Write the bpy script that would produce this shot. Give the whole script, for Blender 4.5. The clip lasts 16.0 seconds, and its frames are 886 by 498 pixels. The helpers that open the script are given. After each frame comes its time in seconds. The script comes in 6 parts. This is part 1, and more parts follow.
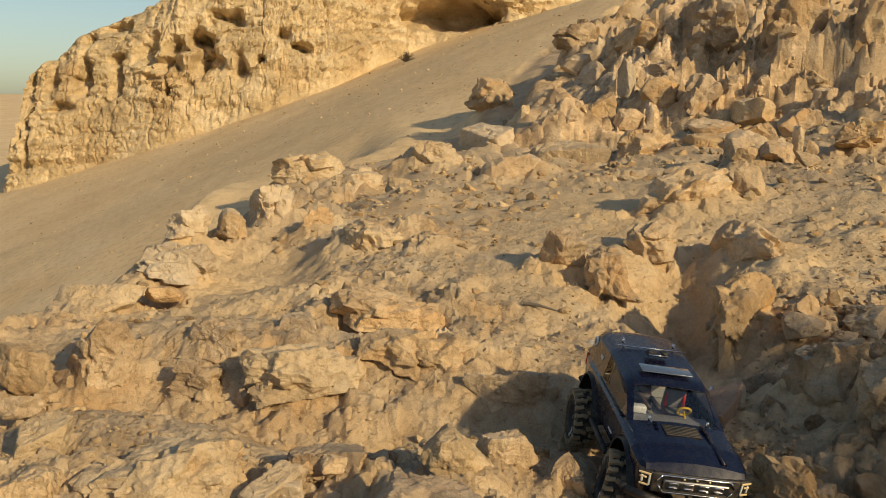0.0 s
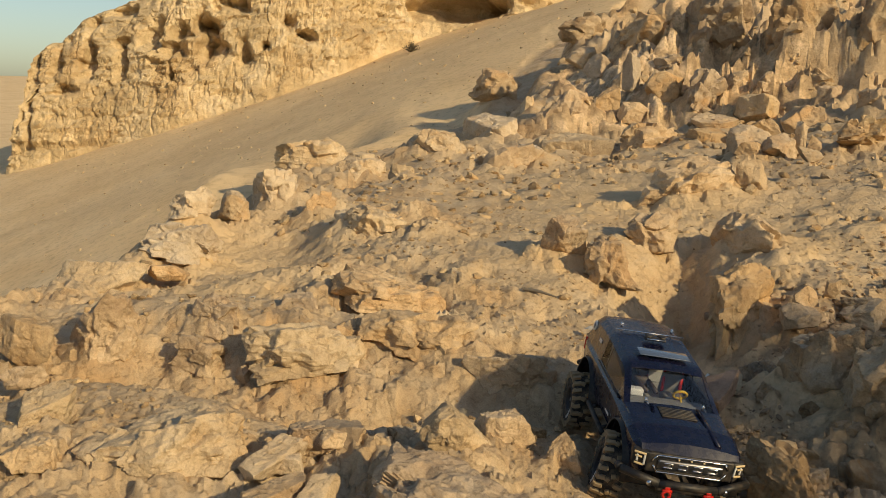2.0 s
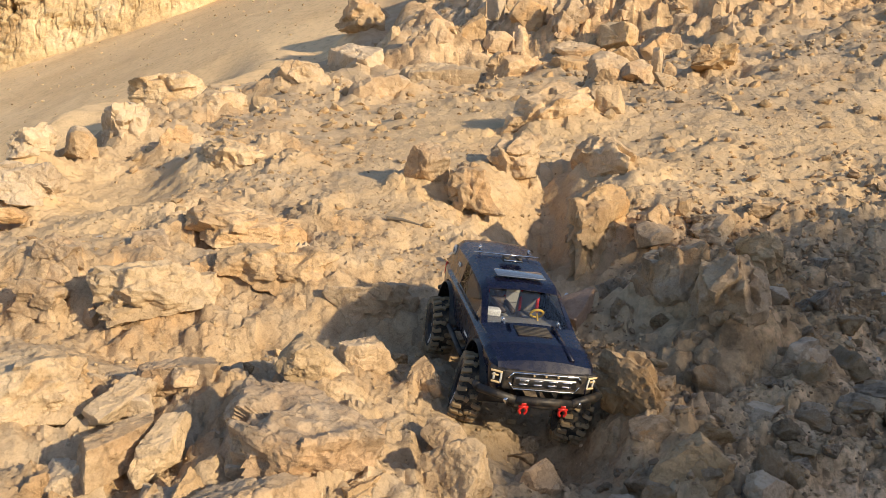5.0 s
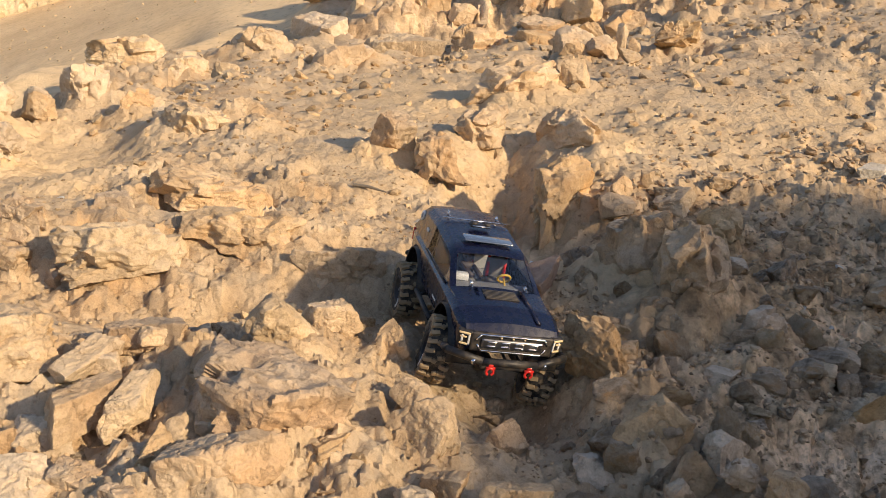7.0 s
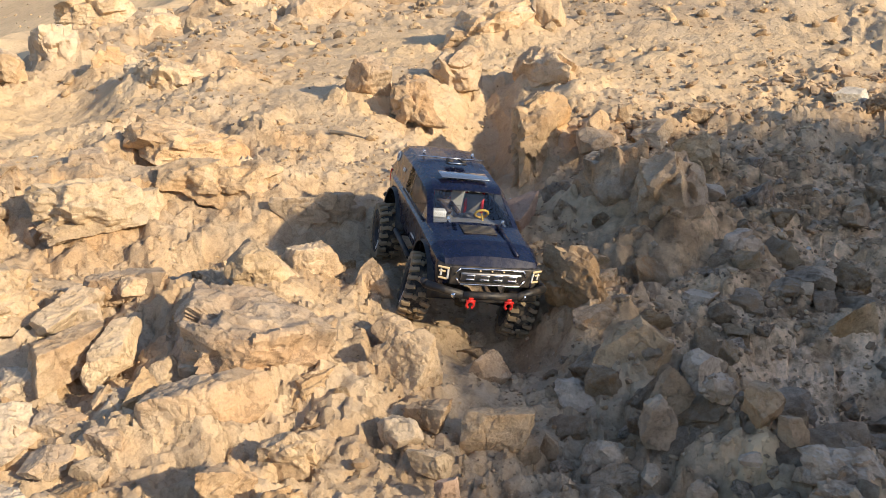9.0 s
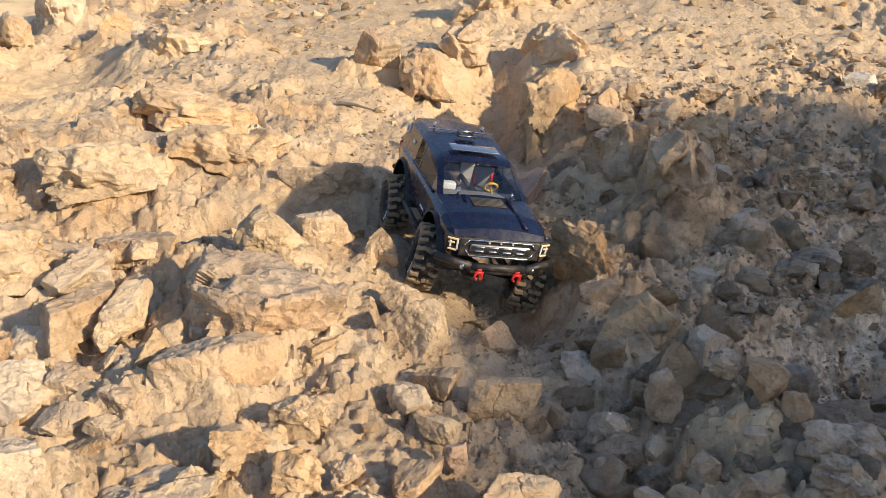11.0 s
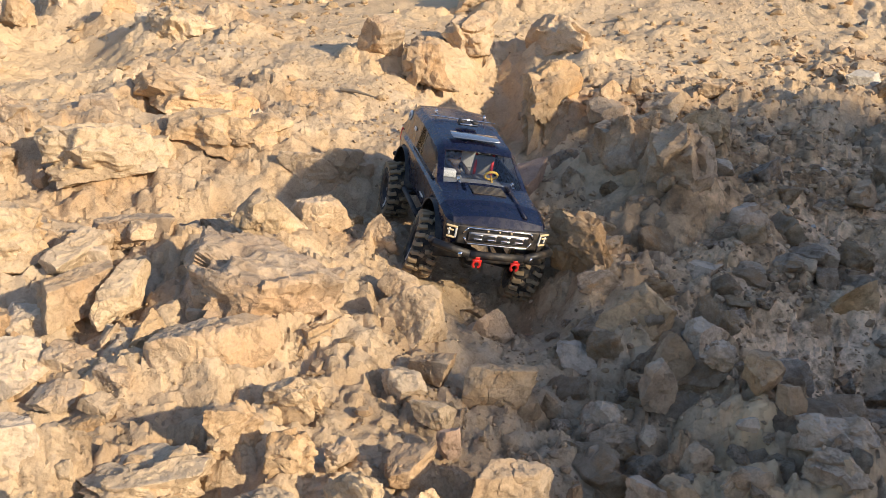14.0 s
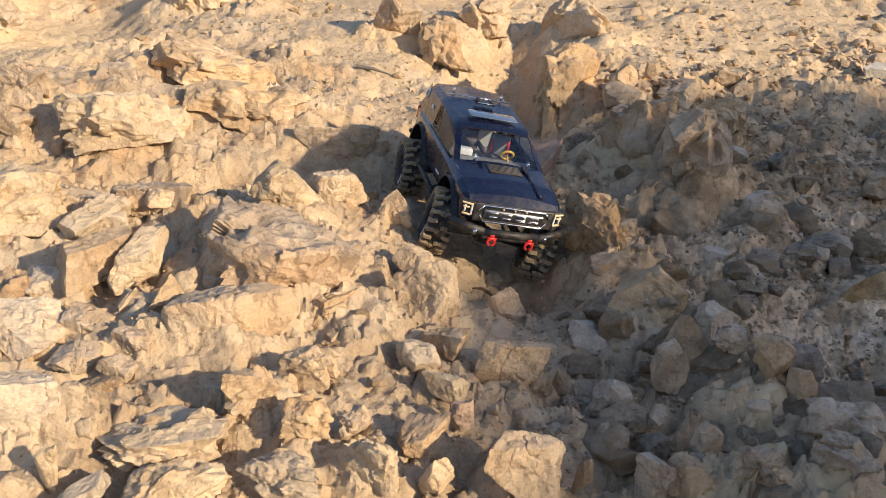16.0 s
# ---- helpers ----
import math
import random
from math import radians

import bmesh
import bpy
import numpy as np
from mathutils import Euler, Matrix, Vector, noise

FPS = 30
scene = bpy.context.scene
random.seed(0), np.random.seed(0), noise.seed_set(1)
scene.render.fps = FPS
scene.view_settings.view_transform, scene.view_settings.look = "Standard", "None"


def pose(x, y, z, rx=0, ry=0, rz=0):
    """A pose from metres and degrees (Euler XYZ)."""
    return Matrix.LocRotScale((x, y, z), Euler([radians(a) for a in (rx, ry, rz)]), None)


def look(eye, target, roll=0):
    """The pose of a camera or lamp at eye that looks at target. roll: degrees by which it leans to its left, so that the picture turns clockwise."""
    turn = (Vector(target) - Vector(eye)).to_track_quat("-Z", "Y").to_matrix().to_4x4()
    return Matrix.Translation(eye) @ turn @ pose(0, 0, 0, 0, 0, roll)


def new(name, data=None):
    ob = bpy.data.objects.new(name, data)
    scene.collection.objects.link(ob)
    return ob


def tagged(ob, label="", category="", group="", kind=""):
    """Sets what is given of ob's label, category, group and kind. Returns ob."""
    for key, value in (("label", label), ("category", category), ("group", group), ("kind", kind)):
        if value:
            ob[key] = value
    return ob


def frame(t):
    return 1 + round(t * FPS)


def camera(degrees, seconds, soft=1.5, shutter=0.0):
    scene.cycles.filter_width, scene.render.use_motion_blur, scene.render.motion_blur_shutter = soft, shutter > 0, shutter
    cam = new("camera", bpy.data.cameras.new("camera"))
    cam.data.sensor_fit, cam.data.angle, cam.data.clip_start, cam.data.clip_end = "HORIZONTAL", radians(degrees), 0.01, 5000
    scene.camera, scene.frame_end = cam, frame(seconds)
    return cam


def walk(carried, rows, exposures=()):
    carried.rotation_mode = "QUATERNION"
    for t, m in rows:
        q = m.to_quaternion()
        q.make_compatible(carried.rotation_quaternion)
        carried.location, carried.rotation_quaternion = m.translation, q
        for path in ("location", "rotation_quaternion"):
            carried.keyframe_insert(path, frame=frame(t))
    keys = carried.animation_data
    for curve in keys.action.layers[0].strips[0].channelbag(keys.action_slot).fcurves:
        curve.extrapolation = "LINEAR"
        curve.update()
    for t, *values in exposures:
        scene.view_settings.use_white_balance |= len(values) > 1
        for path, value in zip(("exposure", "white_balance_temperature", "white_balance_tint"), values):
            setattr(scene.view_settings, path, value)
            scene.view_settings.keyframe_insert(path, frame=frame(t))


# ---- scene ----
cam = camera(54.2, 16.0, soft=0.7)
PATH = [
    (0, (0.231, 0.175, 0.669), (-0.042, 2.133, 0.362), 0.6),
    (0.5, (0.242, 0.171, 0.66), (-0.03, 2.128, 0.348), 0.9),
    (1, (0.234, 0.163, 0.657), (-0.037, 2.118, 0.336), 1.3),
    (1.5, (0.227, 0.159, 0.652), (-0.045, 2.114, 0.33), 1.7),
    (2, (0.23, 0.155, 0.65), (-0.043, 2.109, 0.325), 1.9),
    (2.5, (0.233, 0.158, 0.642), (-0.037, 2.109, 0.297), 1.9),
    (3, (0.231, 0.161, 0.635), (-0.038, 2.11, 0.274), 2.7),
    (3.5, (0.238, 0.163, 0.627), (-0.027, 2.106, 0.235), 3.1),
    (4, (0.245, 0.174, 0.63), (-0.013, 2.111, 0.204), 3.1),
    (4.5, (0.258, 0.187, 0.626), (0.18, 2.135, 0.179), 2.9),
    (5, (0.27, 0.19, 0.625), (0.284, 2.136, 0.164), 1.5),
    (7.5, (0.249, 0.161, 0.601), (0.371, 2.089, 0.084), 3.3),
    (8, (0.26, 0.152, 0.592), (0.385, 2.077, 0.064), 2.8),
    (8.5, (0.27, 0.156, 0.581), (0.398, 2.066, 0.002), 1.4),
    (9, (0.272, 0.16, 0.58), (0.41, 2.059, -0.034), 0.7),
    (9.5, (0.266, 0.162, 0.574), (0.409, 2.053, -0.06), 0.7),
    (12, (0.251, 0.139, 0.571), (0.392, 2.021, -0.093), 3.0),
    (12.5, (0.254, 0.138, 0.572), (0.396, 2.019, -0.091), 3.0),
    (13, (0.26, 0.14, 0.566), (0.402, 2.019, -0.104), 3.1),
    (13.5, (0.25, 0.143, 0.565), (0.391, 2.021, -0.108), 3.2),
    (14, (0.255, 0.146, 0.564), (0.398, 2.022, -0.115), 3.5),
    (14.5, (0.252, 0.146, 0.557), (0.394, 2.019, -0.129), 3.6),
    (15, (0.249, 0.144, 0.554), (0.392, 2.011, -0.149), 3.9),
    (15.5, (0.247, 0.141, 0.554), (0.39, 2.004, -0.159), 4.6),
    (16, (0.238, 0.134, 0.554), (0.372, 1.998, -0.16), 5.2),
]
walk(cam, [(t, look(eye, target, roll)) for t, eye, target, roll in PATH],
     [(0, -0.23, 7600, 6), (3.5, -0.06, 7350, 6.5), (4.5, 0.26, 6950, 10), (5, 0.35, 6800, 11.5), (7.5, 0.39, 6850, 15), (8.5, 0.49, 6450, 13.5), (9.2, 0.58, 6250, 12), (12, 0.56, 6250, 13), (16, 0.56, 6250, 13.5)])

# ---- light ----
SUN_AZ, SUN_EL = radians(129), radians(25)  # clockwise from +y
to_sun = Vector((math.sin(SUN_AZ) * math.cos(SUN_EL), math.cos(SUN_AZ) * math.cos(SUN_EL), math.sin(SUN_EL)))
world = bpy.data.worlds.new("sky")
scene.world = world
world.use_nodes = True
wn = world.node_tree.nodes
sky = wn.new("ShaderNodeTexSky")
sky.sky_type, sky.sun_disc = "NISHITA", False
sky.sun_elevation, sky.sun_rotation = SUN_EL, SUN_AZ
sky.air_density, sky.dust_density, sky.ozone_density = 1.0, 1.3, 2.4
wn["Background"].inputs["Strength"].default_value = 0.124
world.node_tree.links.new(sky.outputs["Color"], wn["Background"].inputs["Color"])

sun = new("sun", bpy.data.lights.new("sun", "SUN"))
sun.data.energy, sun.data.angle, sun.data.color = 4.25, radians(1.2), (1.0, 0.82, 0.55)
sun.matrix_world = look(to_sun * 50, (0, 0, 0))


# ---- materials ----
def material(name):
    m = bpy.data.materials.new(name)
    m.use_nodes = True
    nt = m.node_tree
    return m, nt, nt.nodes["Principled BSDF"]


def node(nt, kind, **values):
    n = nt.nodes.new(kind)
    for key, value in values.items():
        n.inputs[key].default_value = value
    return n


def ramp_node(nt, source, stops):
    r = nt.nodes.new("ShaderNodeValToRGB")
    e = r.color_ramp.elements
    e[0].position, e[0].color = stops[0][0], (*stops[0][1], 1)
    e[1].position, e[1].color = stops[-1][0], (*stops[-1][1], 1)
    for pos, col in stops[1:-1]:
        k = e.new(pos)
        k.color = (*col, 1)
    nt.links.new(source, r.inputs["Fac"])
    return r


def blend(nt, kind, fac, a, b):
    m = nt.nodes.new("ShaderNodeMix")
    m.data_type, m.blend_type = "RGBA", kind
    for value, socket in ((fac, m.inputs["Factor"]), (a, m.inputs[6]), (b, m.inputs[7])):
        if hasattr(value, "is_linked"):
            nt.links.new(value, socket)
        else:
            socket.default_value = value
    return m.outputs[2]


def stone(name, dark, mid, light, stain, scale=1.0, dust=0.2, vary=True, bump_height=0.0046, rough=0.92):
    """Weathered sandstone: stains of a hand's width, grain, pits, pale dust on what faces up."""
    m, nt, bsdf = material(name)
    tc = nt.nodes.new("ShaderNodeTexCoord")
    co = tc.outputs["Object"]
    if vary:
        oi = nt.nodes.new("ShaderNodeObjectInfo")
        shift = nt.nodes.new("ShaderNodeVectorMath")
        shift.operation = "MULTIPLY_ADD"
        nt.links.new(oi.outputs["Random"], shift.inputs[0])
        shift.inputs[1].default_value = (37, 53, 71)
        nt.links.new(co, shift.inputs[2])
        co = shift.outputs[0]
    big = node(nt, "ShaderNodeTexNoise", Scale=5.5 * scale, Detail=7.0, Roughness=0.62, Distortion=0.4)
    fine = node(nt, "ShaderNodeTexNoise", Scale=46 * scale, Detail=8.0, Roughness=0.68)
    rust = node(nt, "ShaderNodeTexNoise", Scale=3.1 * scale, Detail=6.0, Roughness=0.6, Distortion=0.8)
    grit = node(nt, "ShaderNodeTexNoise", Scale=240 * scale, Detail=4.0, Roughness=0.7)
    pits = node(nt, "ShaderNodeTexVoronoi", Scale=62 * scale)
    crack = node(nt, "ShaderNodeTexVoronoi", Scale=17 * scale)
    crack.feature = "DISTANCE_TO_EDGE"
    warp = nt.nodes.new("ShaderNodeVectorMath")
    warp.operation = "MULTIPLY_ADD"
    warp.inputs[1].default_value = (0.07 / scale,) * 3
    nt.links.new(co, warp.inputs[2])
    for n in (big, fine, rust, grit, pits):
        nt.links.new(co, n.inputs["Vector"])
    nt.links.new(fine.outputs["Color"], warp.inputs[0])
    nt.links.new(warp.outputs[0], crack.inputs["Vector"])
    col = ramp_node(nt, big.outputs["Fac"], [(0.3, dark), (0.5, mid), (0.7, light)]).outputs["Color"]
    speck = ramp_node(nt, fine.outputs["Fac"], [(0.28, (0.6, 0.55, 0.49)), (0.41, (0.99, 0.98, 0.97)), (0.72, (1.16, 1.16, 1.14))]).outputs["Color"]
    col = blend(nt, "MULTIPLY", 0.85, col, speck)
    rmask = ramp_node(nt, rust.outputs["Fac"], [(0.52, (0, 0, 0)), (0.68, (0.75, 0.75, 0.75))]).outputs["Color"]
    col = blend(nt, "MIX", rmask, col, (*stain, 1))
    # crevice shade painted as dark lines along the hairline cracks, here and there
    crevice_shade = ramp_node(nt, crack.outputs["Distance"], [(0.0, (0.42, 0.38, 0.34)), (0.045, (1, 1, 1))]).outputs["Color"]
    where = ramp_node(nt, rust.outputs["Fac"], [(0.46, (0, 0, 0)), (0.62, (0.5, 0.5, 0.5))]).outputs["Color"]
    col = blend(nt, "MULTIPLY", where, col, crevice_shade)
    gmask = ramp_node(nt, grit.outputs["Fac"], [(0.28, (0.78, 0.77, 0.76)), (0.56, (1.05, 1.05, 1.05))]).outputs["Color"]
    col = blend(nt, "MULTIPLY", 0.9, col, gmask)
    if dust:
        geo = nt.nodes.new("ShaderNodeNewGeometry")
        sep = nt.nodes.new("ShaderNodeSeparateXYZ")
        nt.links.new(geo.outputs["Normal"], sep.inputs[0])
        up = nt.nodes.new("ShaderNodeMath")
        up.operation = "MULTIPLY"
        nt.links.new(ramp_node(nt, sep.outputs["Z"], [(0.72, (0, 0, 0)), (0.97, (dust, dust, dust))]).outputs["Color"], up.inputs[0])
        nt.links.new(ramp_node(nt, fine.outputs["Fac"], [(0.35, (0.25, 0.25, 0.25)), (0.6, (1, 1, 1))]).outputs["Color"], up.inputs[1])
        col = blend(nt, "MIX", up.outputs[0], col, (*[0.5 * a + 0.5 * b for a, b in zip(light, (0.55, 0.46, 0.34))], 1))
    if vary:
        hv = node(nt, "ShaderNodeHueSaturation")
        sp = nt.nodes.new("ShaderNodeMapRange")
        nt.links.new(oi.outputs["Random"], sp.inputs["Value"])
        sp.inputs["To Min"].default_value, sp.inputs["To Max"].default_value = 0.88, 1.1
        nt.links.new(sp.outputs[0], hv.inputs["Value"])
        s2 = nt.nodes.new("ShaderNodeMath")
        s2.operation = "PINGPONG"
        nt.links.new(oi.outputs["Random"], s2.inputs[0])
        s2.inputs[1].default_value = 0.17
        s3 = nt.nodes.new("ShaderNodeMath")
        s3.operation = "MULTIPLY_ADD"
        nt.links.new(s2.outputs[0], s3.inputs[0])
        s3.inputs[1].default_value, s3.inputs[2].default_value = 1.4, 0.86
        nt.links.new(s3.outputs[0], hv.inputs["Saturation"])
        nt.links.new(col, hv.inputs["Color"])
        col = hv.outputs["Color"]
    nt.links.new(col, bsdf.inputs["Base Color"])
    bsdf.inputs["Roughness"].default_value = rough
    bsdf.inputs["Specular IOR Level"].default_value = 0.25
    b1 = node(nt, "ShaderNodeBump", Strength=0.85, Distance=1.4 * bump_height / scale)
    b2 = node(nt, "ShaderNodeBump", Strength=0.7, Distance=0.4 * bump_height / scale)
    b3 = node(nt, "ShaderNodeBump", Strength=0.6, Distance=0.9 * bump_height / scale)
    nt.links.new(fine.outputs["Fac"], b1.inputs["Height"])
    nt.links.new(grit.outputs["Fac"], b2.inputs["Height"])
    nt.links.new(pits.outputs["Distance"], b3.inputs["Height"])
    b0 = node(nt, "ShaderNodeBump", Strength=0.4, Distance=1.3 * bump_height / scale)
    nt.links.new(ramp_node(nt, crack.outputs["Distance"], [(0.0, (0, 0, 0)), (0.12, (1, 1, 1))]).outputs["Color"], b0.inputs["Height"])
    nt.links.new(b0.outputs[0], b1.inputs["Normal"])
    nt.links.new(b1.outputs[0], b3.inputs["Normal"])
    nt.links.new(b3.outputs[0], b2.inputs["Normal"])
    nt.links.new(b2.outputs[0], bsdf.inputs["Normal"])
    return m


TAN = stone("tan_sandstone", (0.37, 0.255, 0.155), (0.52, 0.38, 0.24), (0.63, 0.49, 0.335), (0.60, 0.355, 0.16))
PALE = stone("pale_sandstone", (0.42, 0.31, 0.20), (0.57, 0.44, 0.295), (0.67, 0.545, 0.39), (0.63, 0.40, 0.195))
# pale dust on flats, laid on heavily to heighten sky light on upturned faces
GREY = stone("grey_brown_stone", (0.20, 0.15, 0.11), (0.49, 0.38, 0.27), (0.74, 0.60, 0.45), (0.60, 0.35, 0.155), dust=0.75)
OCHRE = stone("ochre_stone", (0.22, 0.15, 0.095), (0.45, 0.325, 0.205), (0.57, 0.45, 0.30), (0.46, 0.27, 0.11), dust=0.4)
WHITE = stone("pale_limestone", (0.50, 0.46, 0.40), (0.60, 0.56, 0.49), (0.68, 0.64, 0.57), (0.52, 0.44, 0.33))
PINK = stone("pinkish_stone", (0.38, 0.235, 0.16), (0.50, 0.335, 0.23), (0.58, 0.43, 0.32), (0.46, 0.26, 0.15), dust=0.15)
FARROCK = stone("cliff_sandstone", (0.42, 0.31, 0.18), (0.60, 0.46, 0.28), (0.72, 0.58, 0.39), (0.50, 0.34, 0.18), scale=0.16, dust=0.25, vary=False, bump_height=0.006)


# ---- shape of the land ----
def hash01(ix, iy, iz, seed):
    h = (ix.astype(np.int64) * 374761393 + iy.astype(np.int64) * 668265263 + iz.astype(np.int64) * 2147483647 + seed * 974711) & 0xFFFFFFFF
    h = ((h ^ (h >> 13)) * 1274126177) & 0xFFFFFFFF
    h = ((h ^ (h >> 15)) * 2246822519) & 0xFFFFFFFF
    return ((h ^ (h >> 16)) & 0xFFFFFF) / float(0x1000000)


def vnoise(x, y, z=None, seed=0):
    """Smooth value noise, -1 to 1."""
    x, y = np.asarray(x, float), np.asarray(y, float)
    ix, iy = np.floor(x), np.floor(y)
    fx, fy = x - ix, y - iy
    ux, uy = fx * fx * fx * (fx * (fx * 6 - 15) + 10), fy * fy * fy * (fy * (fy * 6 - 15) + 10)
    if z is None:
        o = np.zeros_like(ix)
        a, b = hash01(ix, iy, o, seed), hash01(ix + 1, iy, o, seed)
        c, d = hash01(ix, iy + 1, o, seed), hash01(ix + 1, iy + 1, o, seed)
        return 2 * ((a + (b - a) * ux) * (1 - uy) + (c + (d - c) * ux) * uy) - 1
    z = np.asarray(z, float)
    iz = np.floor(z)
    fz = z - iz
    uz = fz * fz * fz * (fz * (fz * 6 - 15) + 10)
    out = 0
    for k, wz in ((0, 1 - uz), (1, uz)):
        a, b = hash01(ix, iy, iz + k, seed), hash01(ix + 1, iy, iz + k, seed)
        c, d = hash01(ix, iy + 1, iz + k, seed), hash01(ix + 1, iy + 1, iz + k, seed)
        out = out + wz * ((a + (b - a) * ux) * (1 - uy) + (c + (d - c) * ux) * uy)
    return 2 * out - 1


def fbm(x, y, z=None, octaves=4, seed=0, gain=0.5):
    total, amp, norm = 0, 1.0, 0
    for k in range(octaves):
        total = total + amp * vnoise(x, y, z, seed + 17 * k)
        norm += amp
        amp *= gain
        if z is None:
            x, y = 1.62 * x + 1.21 * y + 3.1, 1.62 * y - 1.21 * x + 7.7
        else:
            x, y, z = 1.6 * x + 1.2 * y + 3.1, 1.6 * y - 1.2 * x + 7.7, 2.03 * z + 1.3
    return total / norm


def blocks(x, y, size, seed, aspect=1.0, turn=0.0, steep=0.9, edge=0.3):
    """Broken rock: tilted facets, one a cell, parted by sunk cracks. Returns the height (about -1 to 1) and the nearness to a crack."""
    c, s = math.cos(turn), math.sin(turn)
    u, v = (c * x + s * y) / size, (c * y - s * x) / (size * aspect)
    wu = 0.28 * vnoise(1.7 * u, 1.7 * v, None, seed + 5) + 0.12 * vnoise(4.1 * u, 4.1 * v, None, seed + 6)
    wv = 0.28 * vnoise(1.7 * u + 9, 1.7 * v, None, seed + 7) + 0.12 * vnoise(4.1 * u + 9, 4.1 * v, None, seed + 8)
    u, v = u + wu, v + wv
    iu, iv = np.floor(u), np.floor(v)
    f1, f2 = np.full(u.shape, 9.0), np.full(u.shape, 9.0)
    h, soft, total = np.zeros(u.shape), np.zeros(u.shape), np.full(u.shape, 1e-9)
    o = np.zeros(u.shape)
    for du in (-1, 0, 1):
        for dv in (-1, 0, 1):
            a, b = iu + du, iv + dv
            px, py = u - a - hash01(a, b, o, seed), v - b - hash01(a, b, o + 1, seed)
            d = np.hypot(px, py)
            near = d < f1
            f2 = np.where(near, f1, np.minimum(f2, d))
            f1 = np.where(near, d, f1)
            lift = 2 * hash01(a, b, o + 2, seed) - 1
            sx, sy = 2 * hash01(a, b, o + 3, seed) - 1, 2 * hash01(a, b, o + 4, seed) - 1
            face = 0.75 * lift + steep * (sx * px + sy * py)
            h = np.where(near, face, h)
            w = np.exp(-13 * d * d)
            soft, total = soft + w * face, total + w
    # worn edges: the steps between facets are part eased
    h = 0.72 * soft / total + 0.28 * h * (0.3 + 0.7 * ramp(0.0, edge, f2 - f1))
    crack = np.clip(1 - (f2 - f1) / 0.22, 0, 1) ** 2
    return h, crack


def ledges(x, y, scale, step, seed, octaves=5):
    """Worn bedrock that breaks off in short risers: rolling noise cut into uneven steps. About -1 to 1."""
    wx, wy = x + 0.12 / scale * vnoise(3 * scale * x, 3 * scale * y, None, seed + 3), y + 0.12 / scale * vnoise(3 * scale * x + 7, 3 * scale * y, None, seed + 4)
    f = fbm(0.8 * scale * wx + 0.45 * scale * wy, 1.25 * scale * wy - 0.6 * scale * wx, None, octaves, seed, 0.55) * 1.5
    k = f / step + 0.8 * vnoise(1.3 * scale * x, 1.3 * scale * y, None, seed + 9)
    low = np.floor(k)
    return f + step * (low + ramp(0.55, 0.95, k - low) - k)


def ramp(a, b, x):
    t = np.clip((np.asarray(x, float) - a) / (b - a), 0.0, 1.0)
    return t * t * (3 - 2 * t)


def bump(x, y, cx, cy, rx, ry, turn=0.0):
    c, s = math.cos(turn), math.sin(turn)
    u, v = (c * (x - cx) + s * (y - cy)) / rx, (c * (y - cy) - s * (x - cx)) / ry
    return np.exp(-(u * u + v * v))


def along(x, y, line):
    """Distance to a line of (x, y) points, signed: positive on its right."""
    best, side = np.full(np.shape(x), 1e9), np.zeros(np.shape(x))
    for (ax, ay), (bx, by) in zip(line, line[1:]):
        dx, dy = bx - ax, by - ay
        t = np.clip(((x - ax) * dx + (y - ay) * dy) / (dx * dx + dy * dy), 0, 1)
        px, py = x - ax - t * dx, y - ay - t * dy
        d = np.hypot(px, py)
        closer = d < best
        best = np.where(closer, d, best)
        side = np.where(closer, dx * py - dy * px, side)
    return np.where(side < 0, best, -best)


BOULDERS = []


def rock(x, y, z, size, turn=0.0, tilt=(0, 0), seed=1, mat="tan", label="", **shape):
    """Note a rock of the plan: its middle, size, turn and stone. The ground banks up round it."""
    BOULDERS.append((x, y, z, size, turn, tilt, seed, mat, label, shape))


# ---- rock plan ----
# rocks that lie or stick out along the spur, the gully and the slope
rock(0.028, 1.201, 0.016, (0.177, 0.115, 0.097), -6, (-9, -5), 1448, detail=46)
rock(-0.127, 1.363, 0.032, (0.119, 0.066, 0.095), 47, (-4, 4), 1084, "pale", detail=31, craggy=0.38)
rock(-0.191, 1.358, 0.033, (0.132, 0.080, 0.081), 42, (-11, 3), 1929, detail=40)
rock(-0.071, 1.255, 0.010, (0.087, 0.044, 0.085), 58, (15, 7), 3367, detail=26)
rock(-0.117, 1.259, 0.009, (0.032, 0.016, 0.058), 44, (4, 12), 8840, detail=16)
rock(0.057, 1.391, 0.031, (0.325, 0.225, 0.163), -48, (-15, -0), 1661, detail=46, outcrop=True)
rock(0.068, 1.594, 0.085, (0.148, 0.079, 0.101), 32, (-4, 11), 3210, "pale", detail=41, craggy=0.38)
rock(-0.016, 1.344, 0.015, (0.033, 0.024, 0.053), 9, (-16, 8), 8490, detail=16)
rock(-0.224, 1.191, -0.007, (0.122, 0.092, 0.049), -58, (-0, 14), 3865, "pale", detail=40, craggy=0.38)
rock(-0.161, 1.211, 0.002, (0.071, 0.047, 0.033), -22, (13, 12), 1685, detail=28)
rock(-0.256, 1.321, -0.007, (0.130, 0.072, 0.052), -44, (11, -3), 5099, "pale", detail=38, craggy=0.38)
rock(-0.146, 1.130, -0.008, (0.073, 0.053, 0.029), 8, (5, -9), 4220, detail=30)
rock(-0.155, 0.983, -0.003, (0.079, 0.057, 0.104), 28, (-1, 15), 2119, "pale", detail=38, craggy=0.38)
rock(-0.085, 1.104, -0.009, (0.048, 0.038, 0.039), -13, (2, 7), 6928, "pale", detail=21, craggy=0.38)
